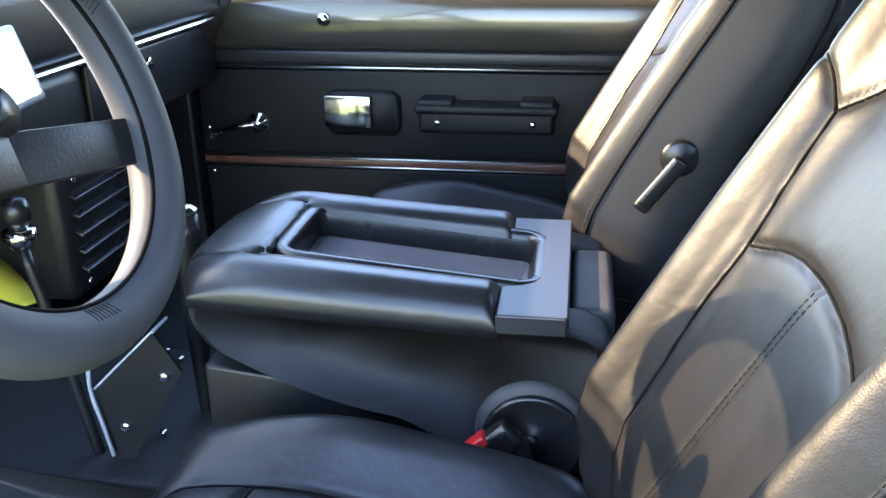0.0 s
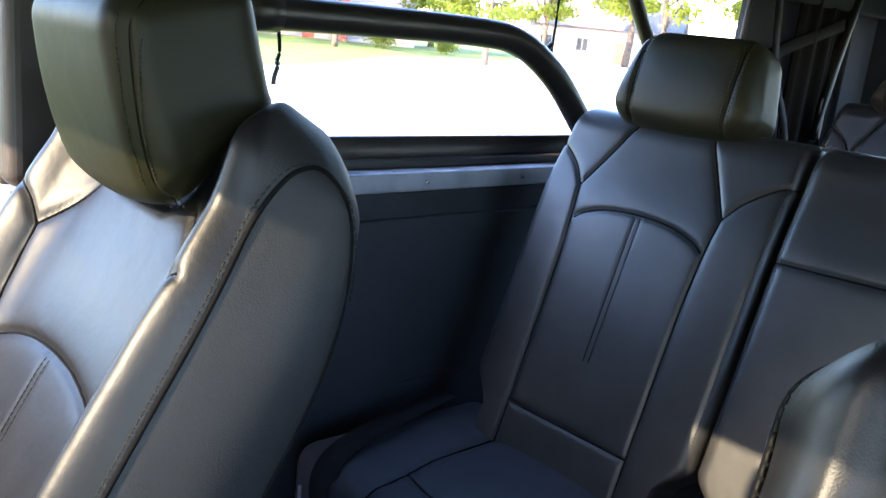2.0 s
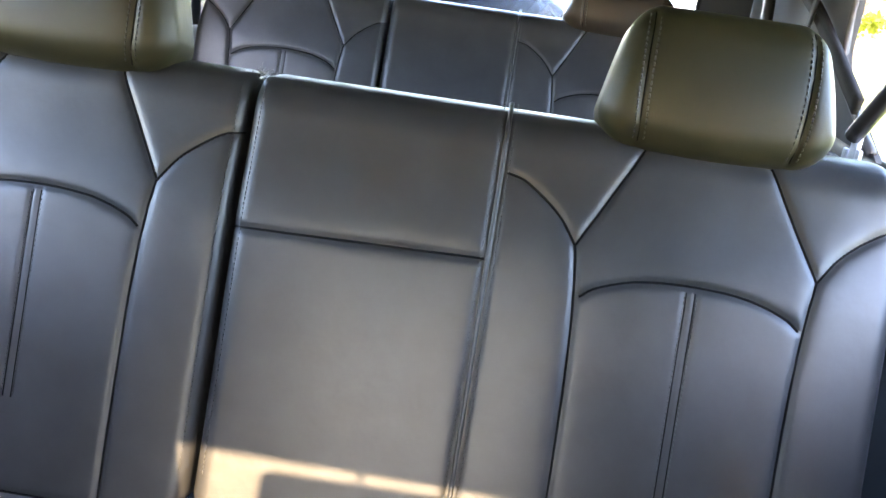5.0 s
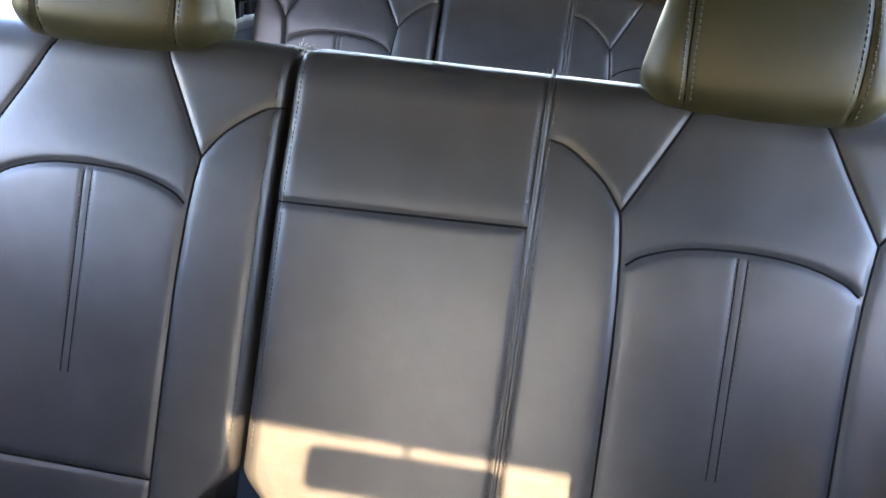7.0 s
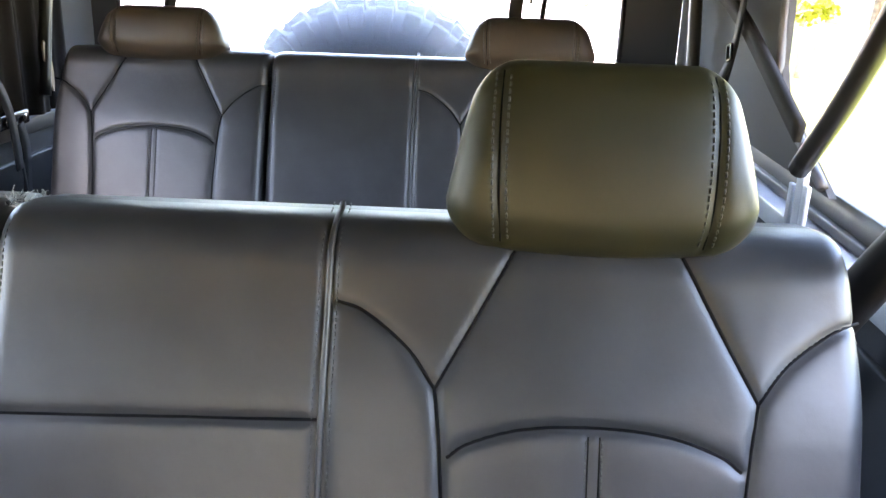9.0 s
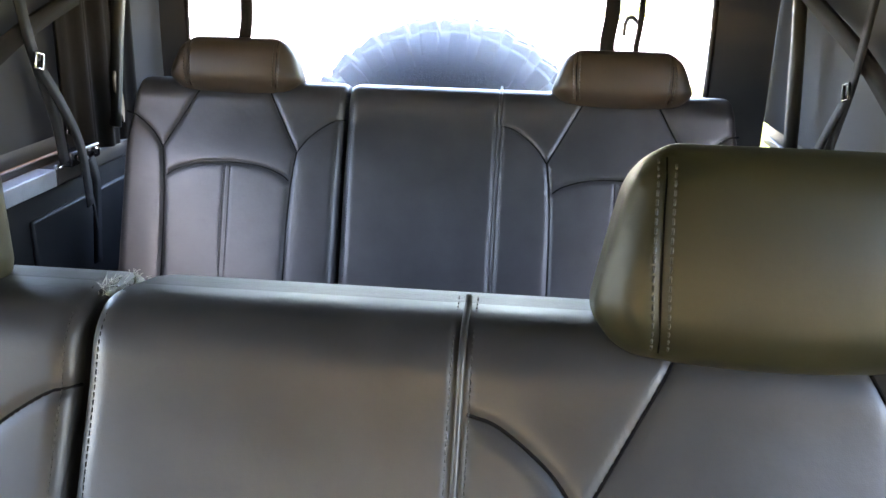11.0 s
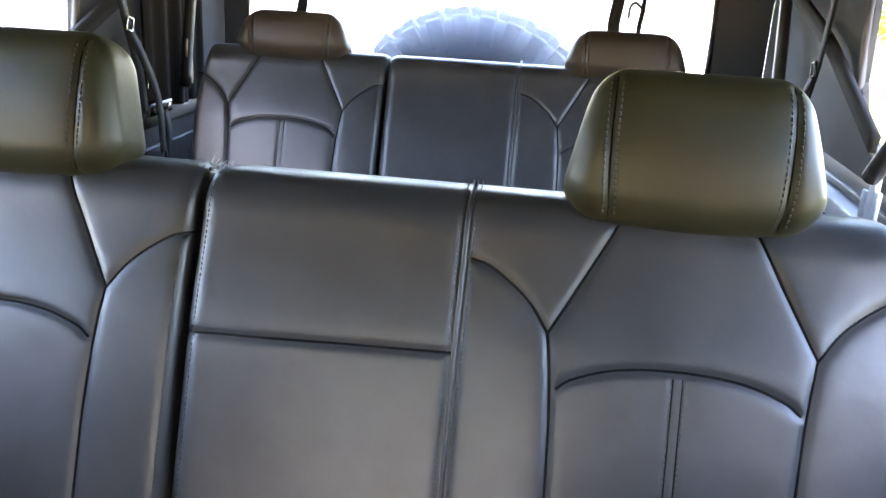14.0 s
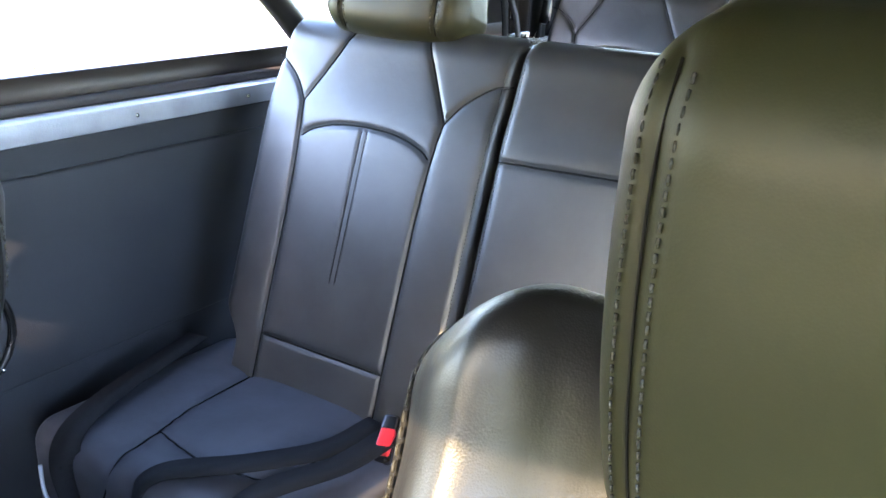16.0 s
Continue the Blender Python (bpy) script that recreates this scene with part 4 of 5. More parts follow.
def tree_mesh(name, height, spread, seed):
    """A tree: tapered trunk, limbs and a crown of many small leaves in uneven clumps."""
    r = np.random.default_rng(seed)
    trunk = [tube(smooth_path([(0, 0, -0.1), (0.1 * r.normal(), 0.1 * r.normal(), height * 0.25), (0.2 * r.normal(), 0.2 * r.normal(), height * 0.55)], 5), 0.028 * height, 9)]
    tv = trunk[0][0]
    tv[:, :2] *= (1 - 0.6 * np.clip(tv[:, 2] / (height * 0.6), 0, 1))[:, None]
    clumps = []
    for k in range(26):
        a, q = r.uniform(0, 2 * np.pi), r.uniform(0.25, 1.0)
        z = height * r.uniform(0.34, 0.98)
        rad = spread * q * math.sqrt(max(0.1, 1 - ((z / height - 0.58) / 0.46) ** 2))
        c = np.array([rad * math.cos(a), rad * math.sin(a), z])
        clumps.append((c, height * r.uniform(0.06, 0.12)))
        if k < 9:
            base = np.array([0, 0, height * r.uniform(0.25, 0.5)])
            trunk.append(tube(smooth_path([base, base + (c - base) * 0.5 + np.array([0, 0, 0.04 * height]), c], 4), 0.007 * height, 6))
    v, f = [], []
    for c, s in clumps:
        n = 150
        d = r.normal(size=(n, 3))
        d /= np.linalg.norm(d, axis=1, keepdims=True)
        p = c + d * s * r.uniform(0.3, 1.15, (n, 1)) * np.array([1.25, 1.25, 0.8])
        for q in p:
            u = r.normal(size=3)
            u /= np.linalg.norm(u)
            w = np.cross(u, r.normal(size=3))
            w /= np.linalg.norm(w)
            g = 0.020 * height * r.uniform(0.6, 1.3)
            k = len(v)
            v += [q - u * g, q + w * g * 0.55, q + u * g, q - w * g * 0.55]
            f.append([k, k + 1, k + 2, k + 3])
    return join(*trunk), (np.array(v), f)


def tree(x, y, height, spread, seed):
    root = thing("tree", Matrix.Translation((x, y, 0)), "leafy green deciduous tree on the lawn", "tree", "trees round the lot")
    t, c = tree_mesh("tree", height, spread, seed)
    part("trunk", t, BARK, root)
    part("crown", c, LEAF, root, smooth=False)
    return root


stock = [tree(44, 50, 9, 3.6, 1), tree(30, 44, 7.5, 3.0, 2), tree(52, 36, 11, 4.2, 3)]
spots = [(58, 30, 1.1, 40), (66, 22, 1.0, 80), (74, 12, 1.2, 150), (70, 2, 1.0, 200), (62, -8, 1.1, 10), (56, -16, 1.0, 60), (36, 58, 1.1, 110), (22, 56, 1.0, 20), (62, 46, 1.2, 300), (80, 26, 1.3, 250), (84, 6, 1.3, 77), (46, 24, 0.55, 120),
         (30, -9, 1.0, 200), (22, -10, 0.8, 30), (16, -9.5, 0.8, 170), (38, -15, 1.2, 90), (26, -17, 1.2, 130), (48, -22, 1.2, 15), (17, -15, 1.1, 215), (10, 62, 1.2, 33), (-4, 60, 1.1, 140), (50, 58, 1.2, 280), (78, 40, 1.3, 190), (90, 16, 1.4, 45), (33, 34, 0.8, 12), (13.5, -4.6, 0.42, 60), (17, -6.6, 0.5, 200), (19, 49, 1.25, 70), (23, 60, 1.2, 25), (28, 52, 1.0, 160), (26, 66, 1.3, 310), (50, 45, 1.1, 5)]
for i, (x, y, k, a) in enumerate(spots):
    copy_thing(stock[i % 3], pose(x, y, 0, 0, 0, a) @ Matrix.Diagonal((k, k, k, 1)))


# unseen tree rows ahead of the car, added to block low sky and green the light
for i in range(30):
    k = float(rng.uniform(0.95, 1.15))
    copy_thing(stock[(i * 2) % 3], pose((-35 if i < 15 else -45) - 3 * float(rng.uniform(0, 1)) - (3 if i % 2 else 0), -40 + 5.5 * (i % 15) + (2.7 if i > 14 else 0), -0.8, 0, 0, 70 * i) @ Matrix.Diagonal((k * 1.35, k * 1.35, k * (1.25, 1.3, 1.45)[i % 3], 1)))


def bush(x, y, s, seed):
    r = np.random.default_rng(seed)
    v, f = [], []
    for q in r.normal(size=(900, 3)) * np.array([1, 1, 0.55]) * 0.42 * s + np.array([0, 0, 0.55 * s]):
        u, w = r.normal(size=3), r.normal(size=3)
        u, w = u / np.linalg.norm(u) * 0.09 * s, w / np.linalg.norm(w) * 0.05 * s
        k = len(v)
        q[2] = max(q[2], 0.03)
        v += [q - u, q + w, q + u, q - w]
        f.append([k, k + 1, k + 2, k + 3])
    return solid("bush", (np.array(v), f), LEAF, "round green garden bush", "bush", "bushes", smooth=False)


# the last 19 bushes are unseen, added ahead of the car to shape its light
for i, (x, y, s) in enumerate(((36, 47, 1.2), (40, 45, 1.0), (60, 14, 1.4), (64, 8, 1.2), (34, -4, 1.0)) + tuple((-20 - (i % 3), -30 + 3.3 * i, 1.8) for i in range(19))):
    bush(x, y, s, 20 + i).location = (x, y, 0)


def house(m, w, d, h, roof_h, label, chimney=True):
    """A plain house: walls, pitched roof, windows and a door, front towards -y."""
    root = thing("house", m, label, "house", "houses beyond the lot")
    wall = part("wall", join(box(-w / 2, w / 2, 0, d, 0, h, 0.02), place(prism([(-0.0, 0), (d, 0), (d / 2, roof_h)], 0.1), pose(-w / 2 + 0.1, 0, h, 0, 0, 90)), place(prism([(-0.0, 0), (d, 0), (d / 2, roof_h)], 0.1), pose(w / 2, 0, h, 0, 0, 90))), SIDING, root, smooth=False)
    part("roof", (np.array([(-w / 2 - 0.4, -0.5, h - 0.25), (w / 2 + 0.4, -0.5, h - 0.25), (w / 2 + 0.4, d / 2, h + roof_h + 0.1), (-w / 2 - 0.4, d / 2, h + roof_h + 0.1), (w / 2 + 0.4, d + 0.5, h - 0.25), (-w / 2 - 0.4, d + 0.5, h - 0.25), (-w / 2 - 0.4, d / 2, h + roof_h - 0.1), (w / 2 + 0.4, d / 2, h + roof_h - 0.1)]), [[0, 1, 2, 3], [3, 2, 4, 5], [0, 6, 7, 1], [6, 5, 4, 7], [0, 3, 6], [1, 7, 2], [3, 5, 6], [2, 7, 4]]), ROOFING, root, smooth=False)
    for k in range(int(h / 0.28)):
        part("siding_board", box(-w / 2 - 0.015, w / 2 + 0.015, -0.03, 0.0, 0.28 * k + 0.01, 0.28 * k + 0.265, 0.006), SIDING, wall)
    n = max(2, int(w / 3.2))
    for i in range(n):
        x = -w / 2 + (i + 0.5) * w / n
        if i == n // 2:
            door = part("door", box(x - 0.45, x + 0.45, -0.07, -0.02, 0.0, 2.05, 0.02), BRICK, root, "dark red front door")
            part("door_handle", place(disc(0.03, 0.04), pose(x + 0.35, -0.07, 1.0, 90, 0, 0)), CHROME, door)
        else:
            fr = part("window", join(box(x - 0.6, x + 0.6, -0.08, -0.02, 0.9, 0.98, 0.01), box(x - 0.6, x + 0.6, -0.08, -0.02, 2.12, 2.2, 0.01), box(x - 0.6, x - 0.52, -0.08, -0.02, 0.9, 2.2, 0.01), box(x + 0.52, x + 0.6, -0.08, -0.02, 0.9, 2.2, 0.01), box(x - 0.03, x + 0.03, -0.08, -0.02, 0.9, 2.2, 0.01)), SIDING, root)
            part("pane", box(x - 0.52, x + 0.52, -0.045, -0.035, 0.98, 2.12, 0.002), DARKGLASS, fr)
    if chimney:
        part("chimney", box(w * 0.12, w * 0.12 + 1.0, -0.7, -0.03, 0.0, h + roof_h + 1.0, 0.03), BRICK, root, "red brick chimney up the front wall", False)
    return root


house(pose(36, 56, 0, 0, 0, -38), 16, 8, 4.6, 3.0, "white sided house with a red brick chimney")
house(pose(66, 52, 0, 0, 0, -60), 14, 8, 3.4, 2.6, "low white house among the trees", False)
house(pose(88, 30, 0, 0, 0, -80), 15, 8, 3.4, 2.6, "pale house far behind the lot", False)


def tyre(r, w, hub, lugs, seed=0):
    """Rubber ring round y with staggered lugs; and its lugs as a second shape."""
    h = w / 2
    ring = lathe([(hub, -h * 0.75), (hub + 0.02, -h * 0.92), (r * 0.82, -h), (r * 0.93, -h * 0.93), (r * 0.965, -h * 0.7), (r * 0.97, 0), (r * 0.965, h * 0.7), (r * 0.93, h * 0.93), (r * 0.82, h), (hub + 0.02, h * 0.92), (hub, h * 0.75)], 72)
    blocks = []
    for i in range(lugs):
        a = 360 * i / lugs
        for k, (off, sx, ln) in enumerate(((-0.74, 0.30, 0.95), (-0.26, 0.24, 0.7), (0.26, 0.24, 0.7), (0.74, 0.30, 0.95))):
            b = a + (180 / lugs if k % 2 else 0)
            cell = 2 * math.pi * r / lugs
            blocks.append(place(rbox((0.046, cell * ln * 0.66, w * sx * 0.60), 0.005, seg=2), pose(0, 0, 0, 0, 0, b) @ pose(r * 0.985, 0, h * off, 0, 0, (12 if k % 2 else -12) + 0)))
        for s in (-1, 1):
            b = a + (0 if s < 0 else 180 / lugs)
            long = 0.095 if i % 2 else 0.065
            blocks.append(place(rbox((long, cell * 0.56, 0.028), 0.005, seg=2), pose(0, 0, 0, 0, 0, b) @ pose(r * 0.955 - long / 2 + 0.014, 0, s * h * 0.97, 0, s * -12, 0)))
    turn = pose(0, 0, 0, -90, 0, 0)
    return place(ring, turn), place(join(*blocks), turn)


def wheel(name, parent, m, r=0.42, w=0.29):
    ring, lugs = tyre(r, w, 0.215, 30)
    hub = part(name, place(ring, m), RUBBER, parent)
    part("tread", place(lugs, m), RUBBER, hub, smooth=False)
    rim = place(lathe([(0.0001, 0.02), (0.06, 0.03), (0.09, 0.0), (0.17, -0.03), (0.20, 0.05), (0.222, 0.09), (0.222, -0.12), (0.0001, -0.12)], 40), m @ pose(0, -w * 0.28, 0, 90, 0, 0))
    part("rim", rim, BLACK_PLASTIC, hub)
    part("lug_nut", place(join(*[place(disc(0.014, 0.03, 0.003, 8), pose(0.06 * math.cos(a), 0.06 * math.sin(a), 0.0)) for a in np.linspace(0, 2 * np.pi, 5, endpoint=False)]), m @ pose(0, -w * 0.28 - 0.01, 0, 90, 0, 0)), CHROME, hub)


spare = thing("spare_wheel", pose(1.99, 0.045, 1.435, 0, 0, 90), "off-road spare wheel with chunky tread behind the tailgate", "spare wheel")
wheel("tyre", spare, Matrix.Identity(4) @ pose(0, 0, 0, 0, 0, 180), 0.425, 0.29)
part("carrier", join(box(-0.09, 0.09, 0.09, 0.19, -0.09, 0.09, 0.01), tube([(0, 0.14, 0), (0, 0.16, -0.5)], 0.03, 10)), METAL_BLACK, spare)

# parked green off-roader; local x ahead, y to its left, origin on the ground amid its wheels
head = math.degrees(math.atan2(-1.95, -1.40))
car = thing("off_road_car", pose(0.02 - 0.62 * 0.812 * 1.2, 8.32 + 0.62 * 0.583 * 1.2, 0, 0, 0, head), "bright green lifted off-road car parked on the grass", "car")
body = part("body", join(box(-1.95, 1.15, -0.84, 0.84, 0.78, 1.35, 0.06, (6, 4, 3), 5), box(1.05, 1.95, -0.80, 0.80, 0.95, 1.45, 0.07, (4, 4, 3), 5)), GREEN, car)
part("stripe", box(-1.7, 0.9, 0.838, 0.846, 0.86, 0.90, 0.001), GREEN, body)
part("rocker_panel", box(-1.0, 0.75, 0.70, 0.845, 0.62, 0.80, 0.03), FLARE, car)
part("cabin", box(-1.85, 0.55, -0.72, 0.72, 1.35, 1.95, 0.09, (4, 4, 4), 5), BLACK_PLASTIC, car)
part("door_line", box(-0.35, -0.338, 0.838, 0.846, 0.80, 1.33, 0.001), BLACK_PLASTIC, body)
part("door_handle", box(-0.28, -0.15, 0.84, 0.865, 1.18, 1.21, 0.008), CHROME, body)
for x in (1.21, -1.21):
    for s in (1, -1):
        wheel("wheel", car, pose(x, s * 0.76, 0.43, 0, 0, 180 if s > 0 else 0), 0.42, 0.37)
        part("wheel_arch", place(prism([(0.48 * math.cos(a), 0.48 * math.sin(a)) for a in np.linspace(0, np.pi, 20)], 0.02), pose(x, s * 0.835 - 0.01, 0.48)), BLACK_PLASTIC, body)
        part("fender_flare", sweep([(x + 0.54 * math.cos(a), s * 0.90, 0.50 + 0.54 * math.sin(a)) for a in np.linspace(-0.15, np.pi + 0.15, 24)], [(-0.09, -0.02), (0.09, -0.02), (0.09, 0.035), (-0.09, 0.035)], up=(0, 1, 0)), FLARE, car)
bumper = part("bumper", join(box(2.0, 2.18, -0.85, 0.85, 0.62, 0.86, 0.04, seg=4), place(box(-0.1, 0.1, -0.16, 0.16, -0.12, 0.12, 0.03), pose(1.98, 0.86, 0.76, 0, 0, -35)), place(box(-0.1, 0.1, -0.16, 0.16, -0.12, 0.12, 0.03), pose(1.98, -0.86, 0.76, 0, 0, 35))), BLACK_PLASTIC, car, "black steel winch bumper")
for y in (-0.68, -0.45, 0.45, 0.68):
    part("fog_lamp", place(lathe([(0.0001, 0.035), (0.03, 0.03), (0.05, 0.015), (0.055, 0.0), (0.0001, 0.0)], 20), pose(2.18, y, 0.75, 0, 90, 0)), LAMPGLASS, bumper)
part("winch", place(lathe([(0.0001, -0.16), (0.06, -0.16), (0.06, 0.16), (0.0001, 0.16)], 18), pose(2.1, 0, 0.90, 90, 0, 0)), CHROME, bumper)
for y in (-0.28, 0.28):
    part("tow_shackle", tube([(2.19 + 0.05 * math.sin(a), y + 0.035 * math.cos(a), 0.72 - 0.02) for a in np.linspace(0, np.pi, 10)], 0.013, 8), RED, bumper)
part("winch_hook", tube(smooth_path([(2.2, 0.0, 0.80), (2.24, 0, 0.72), (2.21, 0, 0.66), (2.18, 0, 0.69)], 5), 0.013, 8), CHROME, bumper)
grille = part("grille", box(1.95, 1.98, -0.72, 0.72, 0.98, 1.38, 0.01), BLACK_PLASTIC, car)
for k in range(6):
    part("grille_bar", box(1.975, 1.99, -0.5, 0.5, 1.02 + 0.055 * k, 1.04 + 0.055 * k, 0.004), GREEN, grille)
for s in (-1, 1):
    part("headlight", place(lathe([(0.0001, 0.04), (0.06, 0.035), (0.09, 0.01), (0.095, 0), (0.0001, 0)], 24), pose(1.98, s * 0.6, 1.2, 0, 90, 0)), LAMPGLASS, grille)
for s in (-1, 1):
    part("axle", tube([(1.21 * s, -0.7, 0.43), (1.21 * s, 0, 0.43), (1.21 * s, 0.7, 0.43)], 0.05, 10), METAL_BLACK, car)
part("chassis", join(box(-1.9, 1.95, 0.35, 0.45, 0.62, 0.74, 0.01), box(-1.9, 1.95, -0.45, -0.35, 0.62, 0.74, 0.01)), METAL_BLACK, car)


# ---- console between the front seats ----
def bevel_prism(outline, y0, y1, b):
    """A side outline in x and z, thick from y0 to y1, with softened rims."""
    o = smooth_path(np.vstack([outline, outline[:1]]), 5)[:-1]
    c = o.mean(0)
    rings = []
    for y, k in ((y0, b), (y0 + 0.3 * b, 0.3 * b), (y0 + b, 0), (y1 - b, 0), (y1 - 0.3 * b, 0.3 * b), (y1, b)):
        d = c - o
        d /= np.linalg.norm(d, axis=1, keepdims=True)
        rings.append(np.insert(o + d * k, 1, y, axis=1))
    n = len(o)
    v = np.concatenate(rings)
    f = [[r * n + i, r * n + (i + 1) % n, (r + 1) * n + (i + 1) % n, (r + 1) * n + i] for r in range(5) for i in range(n)]
    f += [list(range(n)), list(range(5 * n, 6 * n))[::-1]]
    return v, f


console = thing("centre_console", pose(-1.40, 0.03, FLOOR), "black folding centre console with a padded armrest and open tray", "console")
ci = console.matrix_basis.inverted()
put = lambda geo: place(geo, ci)
top_z = lambda x: 1.25 - (x + 1.2) * 0.09
TY0, TY1 = -0.036, 0.128
side_shape = np.array([(-1.652, 1.258), (-1.660, 1.235), (-1.648, 1.205), (-1.618, 1.176), (-1.49, 1.118), (-1.32, 1.062), (-1.245, 1.01), (-1.20, 0.90), (-1.09, 0.88), (-1.075, 1.05), (-1.09, 1.19), (-1.125, 1.240), (-1.30, 1.244), (-1.50, 1.252)])
core_shape = np.column_stack([side_shape[:, 0], np.minimum(side_shape[:, 1], 1.200)])
for y0, y1 in ((-0.150, -0.072), (0.132, 0.210)):
    part("side_wall", put(bevel_prism(side_shape, y0, y1, 0.016)), CONSOLE, console, "matt charcoal vinyl side")
part("back_cover", put(box(-1.146, -1.086, -0.080, 0.140, 1.15, 1.240, 0.012, seg=4)), CONSOLE, console)
part("core", put(bevel_prism(core_shape, -0.09, 0.15, 0.004)), CONSOLE, console)
# padded top: a domed nose and two rolls beside the tray
PC, PH = 0.030, 0.184
ga, gb = np.meshgrid(np.linspace(-1, 1, 112), np.linspace(0, 1, 124), indexing="ij")
ga = np.sign(ga) * (1 - (1 - np.abs(ga)) ** 1.35)
gb = gb**1.25
py = PC + PH * ga
nose = -1.698 + 0.046 * np.abs(ga) ** 2.6
px = nose + gb * (-1.238 - nose)
lift = lambda e, r: np.sqrt(np.maximum(0, 1 - (1 - np.clip(e / r, 0, 1)) ** 2))
low = 1.262 - 0.020 * np.clip((px + 1.66) / 0.42, 0, 1)
high = 1.306 - 0.024 * np.clip((px + 1.60) / 0.36, 0, 1)
pz = low + (high - low) * lift(PH - np.abs(py - PC), 0.042) * lift(px - nose, 0.105) * lift(-1.238 - px, 0.020)
inner = np.maximum(np.abs(py - PC) - 0.100, -1.566 - px)
edge_z = top_z(px) + 0.010
roll = np.where(np.abs(py - PC) > 0.100, 0.034, 0.014)
pz = np.where(inner < 0, 1.196, np.where(pz > edge_z, edge_z + (pz - edge_z) * lift(inner, roll), pz))
pseams = [[(-1.692, PC + q * 0.095), (-1.63, PC + q * 0.108), (-1.572, PC + q * 0.112)] for q in (-1, 1)]
pd = polyline_distance(px.ravel(), py.ravel(), pseams).reshape(px.shape)
pz = np.where(inner < 0, pz, pz - 0.0045 * np.exp(-pd / 0.007) - 0.002 * np.exp(-((pd / 0.003) ** 2)))
na, nb = px.shape
pv = np.concatenate([np.stack([px, py, pz], 2).reshape(-1, 3), np.stack([px, py, np.minimum(low - 0.014, pz - 0.004)], 2).reshape(-1, 3)])
pf = []
for i in range(na - 1):
    for k in range(nb - 1):
        q = [i * nb + k, (i + 1) * nb + k, (i + 1) * nb + k + 1, i * nb + k + 1]
        pf += [q[::-1], [x + na * nb for x in q]]
ring_ids = [i * nb for i in range(na)] + [(na - 1) * nb + k for k in range(1, nb)] + [i * nb + nb - 1 for i in range(na - 2, -1, -1)] + [k for k in range(nb - 2, 0, -1)]
pf += [[a, b, b + na * nb, a + na * nb] for a, b in zip(ring_ids, ring_ids[1:] + ring_ids[:1])]
pad = part("armrest_pad", put((pv, pf)), PAD, console, "glossy black leather armrest pad")
topside = np.stack([px, pz, py], 2).reshape(-1, 3)
for line in pseams:
    run = drape(line, topside, np.ones(len(topside), bool), 0.0004)[:, [0, 2, 1]]
    part("seam", put(tube(run, 0.0013, 6)), SEAM, pad)
tray_m = ci @ pose(-1.376, 0, top_z(-1.376), 0, math.degrees(math.atan(0.09)), 0)
ring = rounded(-0.184, 0.184, TY0 - 0.012, TY1 + 0.012, 0.030, 8)
lip = [(-0.013, -0.006), (-0.012, 0.008), (-0.008, 0.012), (0.004, 0.012), (0.008, 0.009), (0.010, 0.002), (0.016, -0.030), (0.014, -0.036), (-0.004, -0.036)]
tray = part("tray", place(sweep(np.insert(ring, 2, 0.0, axis=1), [(-a, b) for a, b in lip], True), tray_m), BLACK_PLASTIC, console, "glossy black moulded tray")
part("tray_mat", place(slab(rounded(-0.172, 0.172, TY0, TY1, 0.018), -0.037, -0.033, 0.001), tray_m), TRAY_MAT, tray, "finely ribbed tray floor", False)
ribs = [box(-0.160, 0.160, y, y + 0.0013, -0.0335, -0.0322, 0.0003, seg=1) for y in np.arange(TY0 + 0.008, TY1 - 0.008, 0.003)]
tagged(part("mat_ribs", place(join(*ribs), tray_m), TRAY_MAT, tray, "", False), kind="stuff")
plate = [(-1.152, -0.154), (-1.148, -0.150), (-1.148, 0.203), (-1.152, 0.207), (-1.240, 0.207), (-1.240, 0.150), (-1.200, 0.138), (-1.188, 0.125), (-1.188, -0.030), (-1.200, -0.046), (-1.240, -0.056), (-1.240, -0.154)]
part("end_plate", put(slab(plate, 1.234, 1.2615, 0.0025)), SATIN_PLASTIC, console, "flat satin plastic end plate", False)
part("hinge_housing", put(place(lathe([(0.0001, 0.016), (0.070, 0.016), (0.077, 0.010), (0.080, 0.0), (0.0001, 0)], 48), pose(-1.188, -0.144, 1.090, 90, 0, 0))), CONSOLE, console)
part("hinge_cover", put(place(lathe([(0.0001, 0.007), (0.014, 0.007), (0.017, 0.004), (0.058, 0.004), (0.062, 0.008), (0.066, 0.006), (0.067, 0), (0.0001, 0)], 48), pose(-1.188, -0.161, 1.086, 90, 0, 0))), BLACK_PLASTIC, console, "round glossy black hinge cover")
part("hinge_bolt", put(place(lathe([(0.0001, 0.005), (0.006, 0.004), (0.009, 0.001), (0.009, 0), (0.0001, 0)], 18), pose(-1.188, -0.168, 1.086, 90, 0, 0))), METAL_BLACK, console)
base = box(-1.65, -1.16, -0.135, 0.195, FLOOR, 1.10, 0.006)
bv = base[0]
bv[:, 2] = np.where(bv[:, 2] > 1.0, bv[:, 2] + (-1.2 - bv[:, 0]) * 0.11, bv[:, 2])
part("metal_box", put((bv, base[1])), METAL_BLACK, console, "black sheet-metal box under the console")

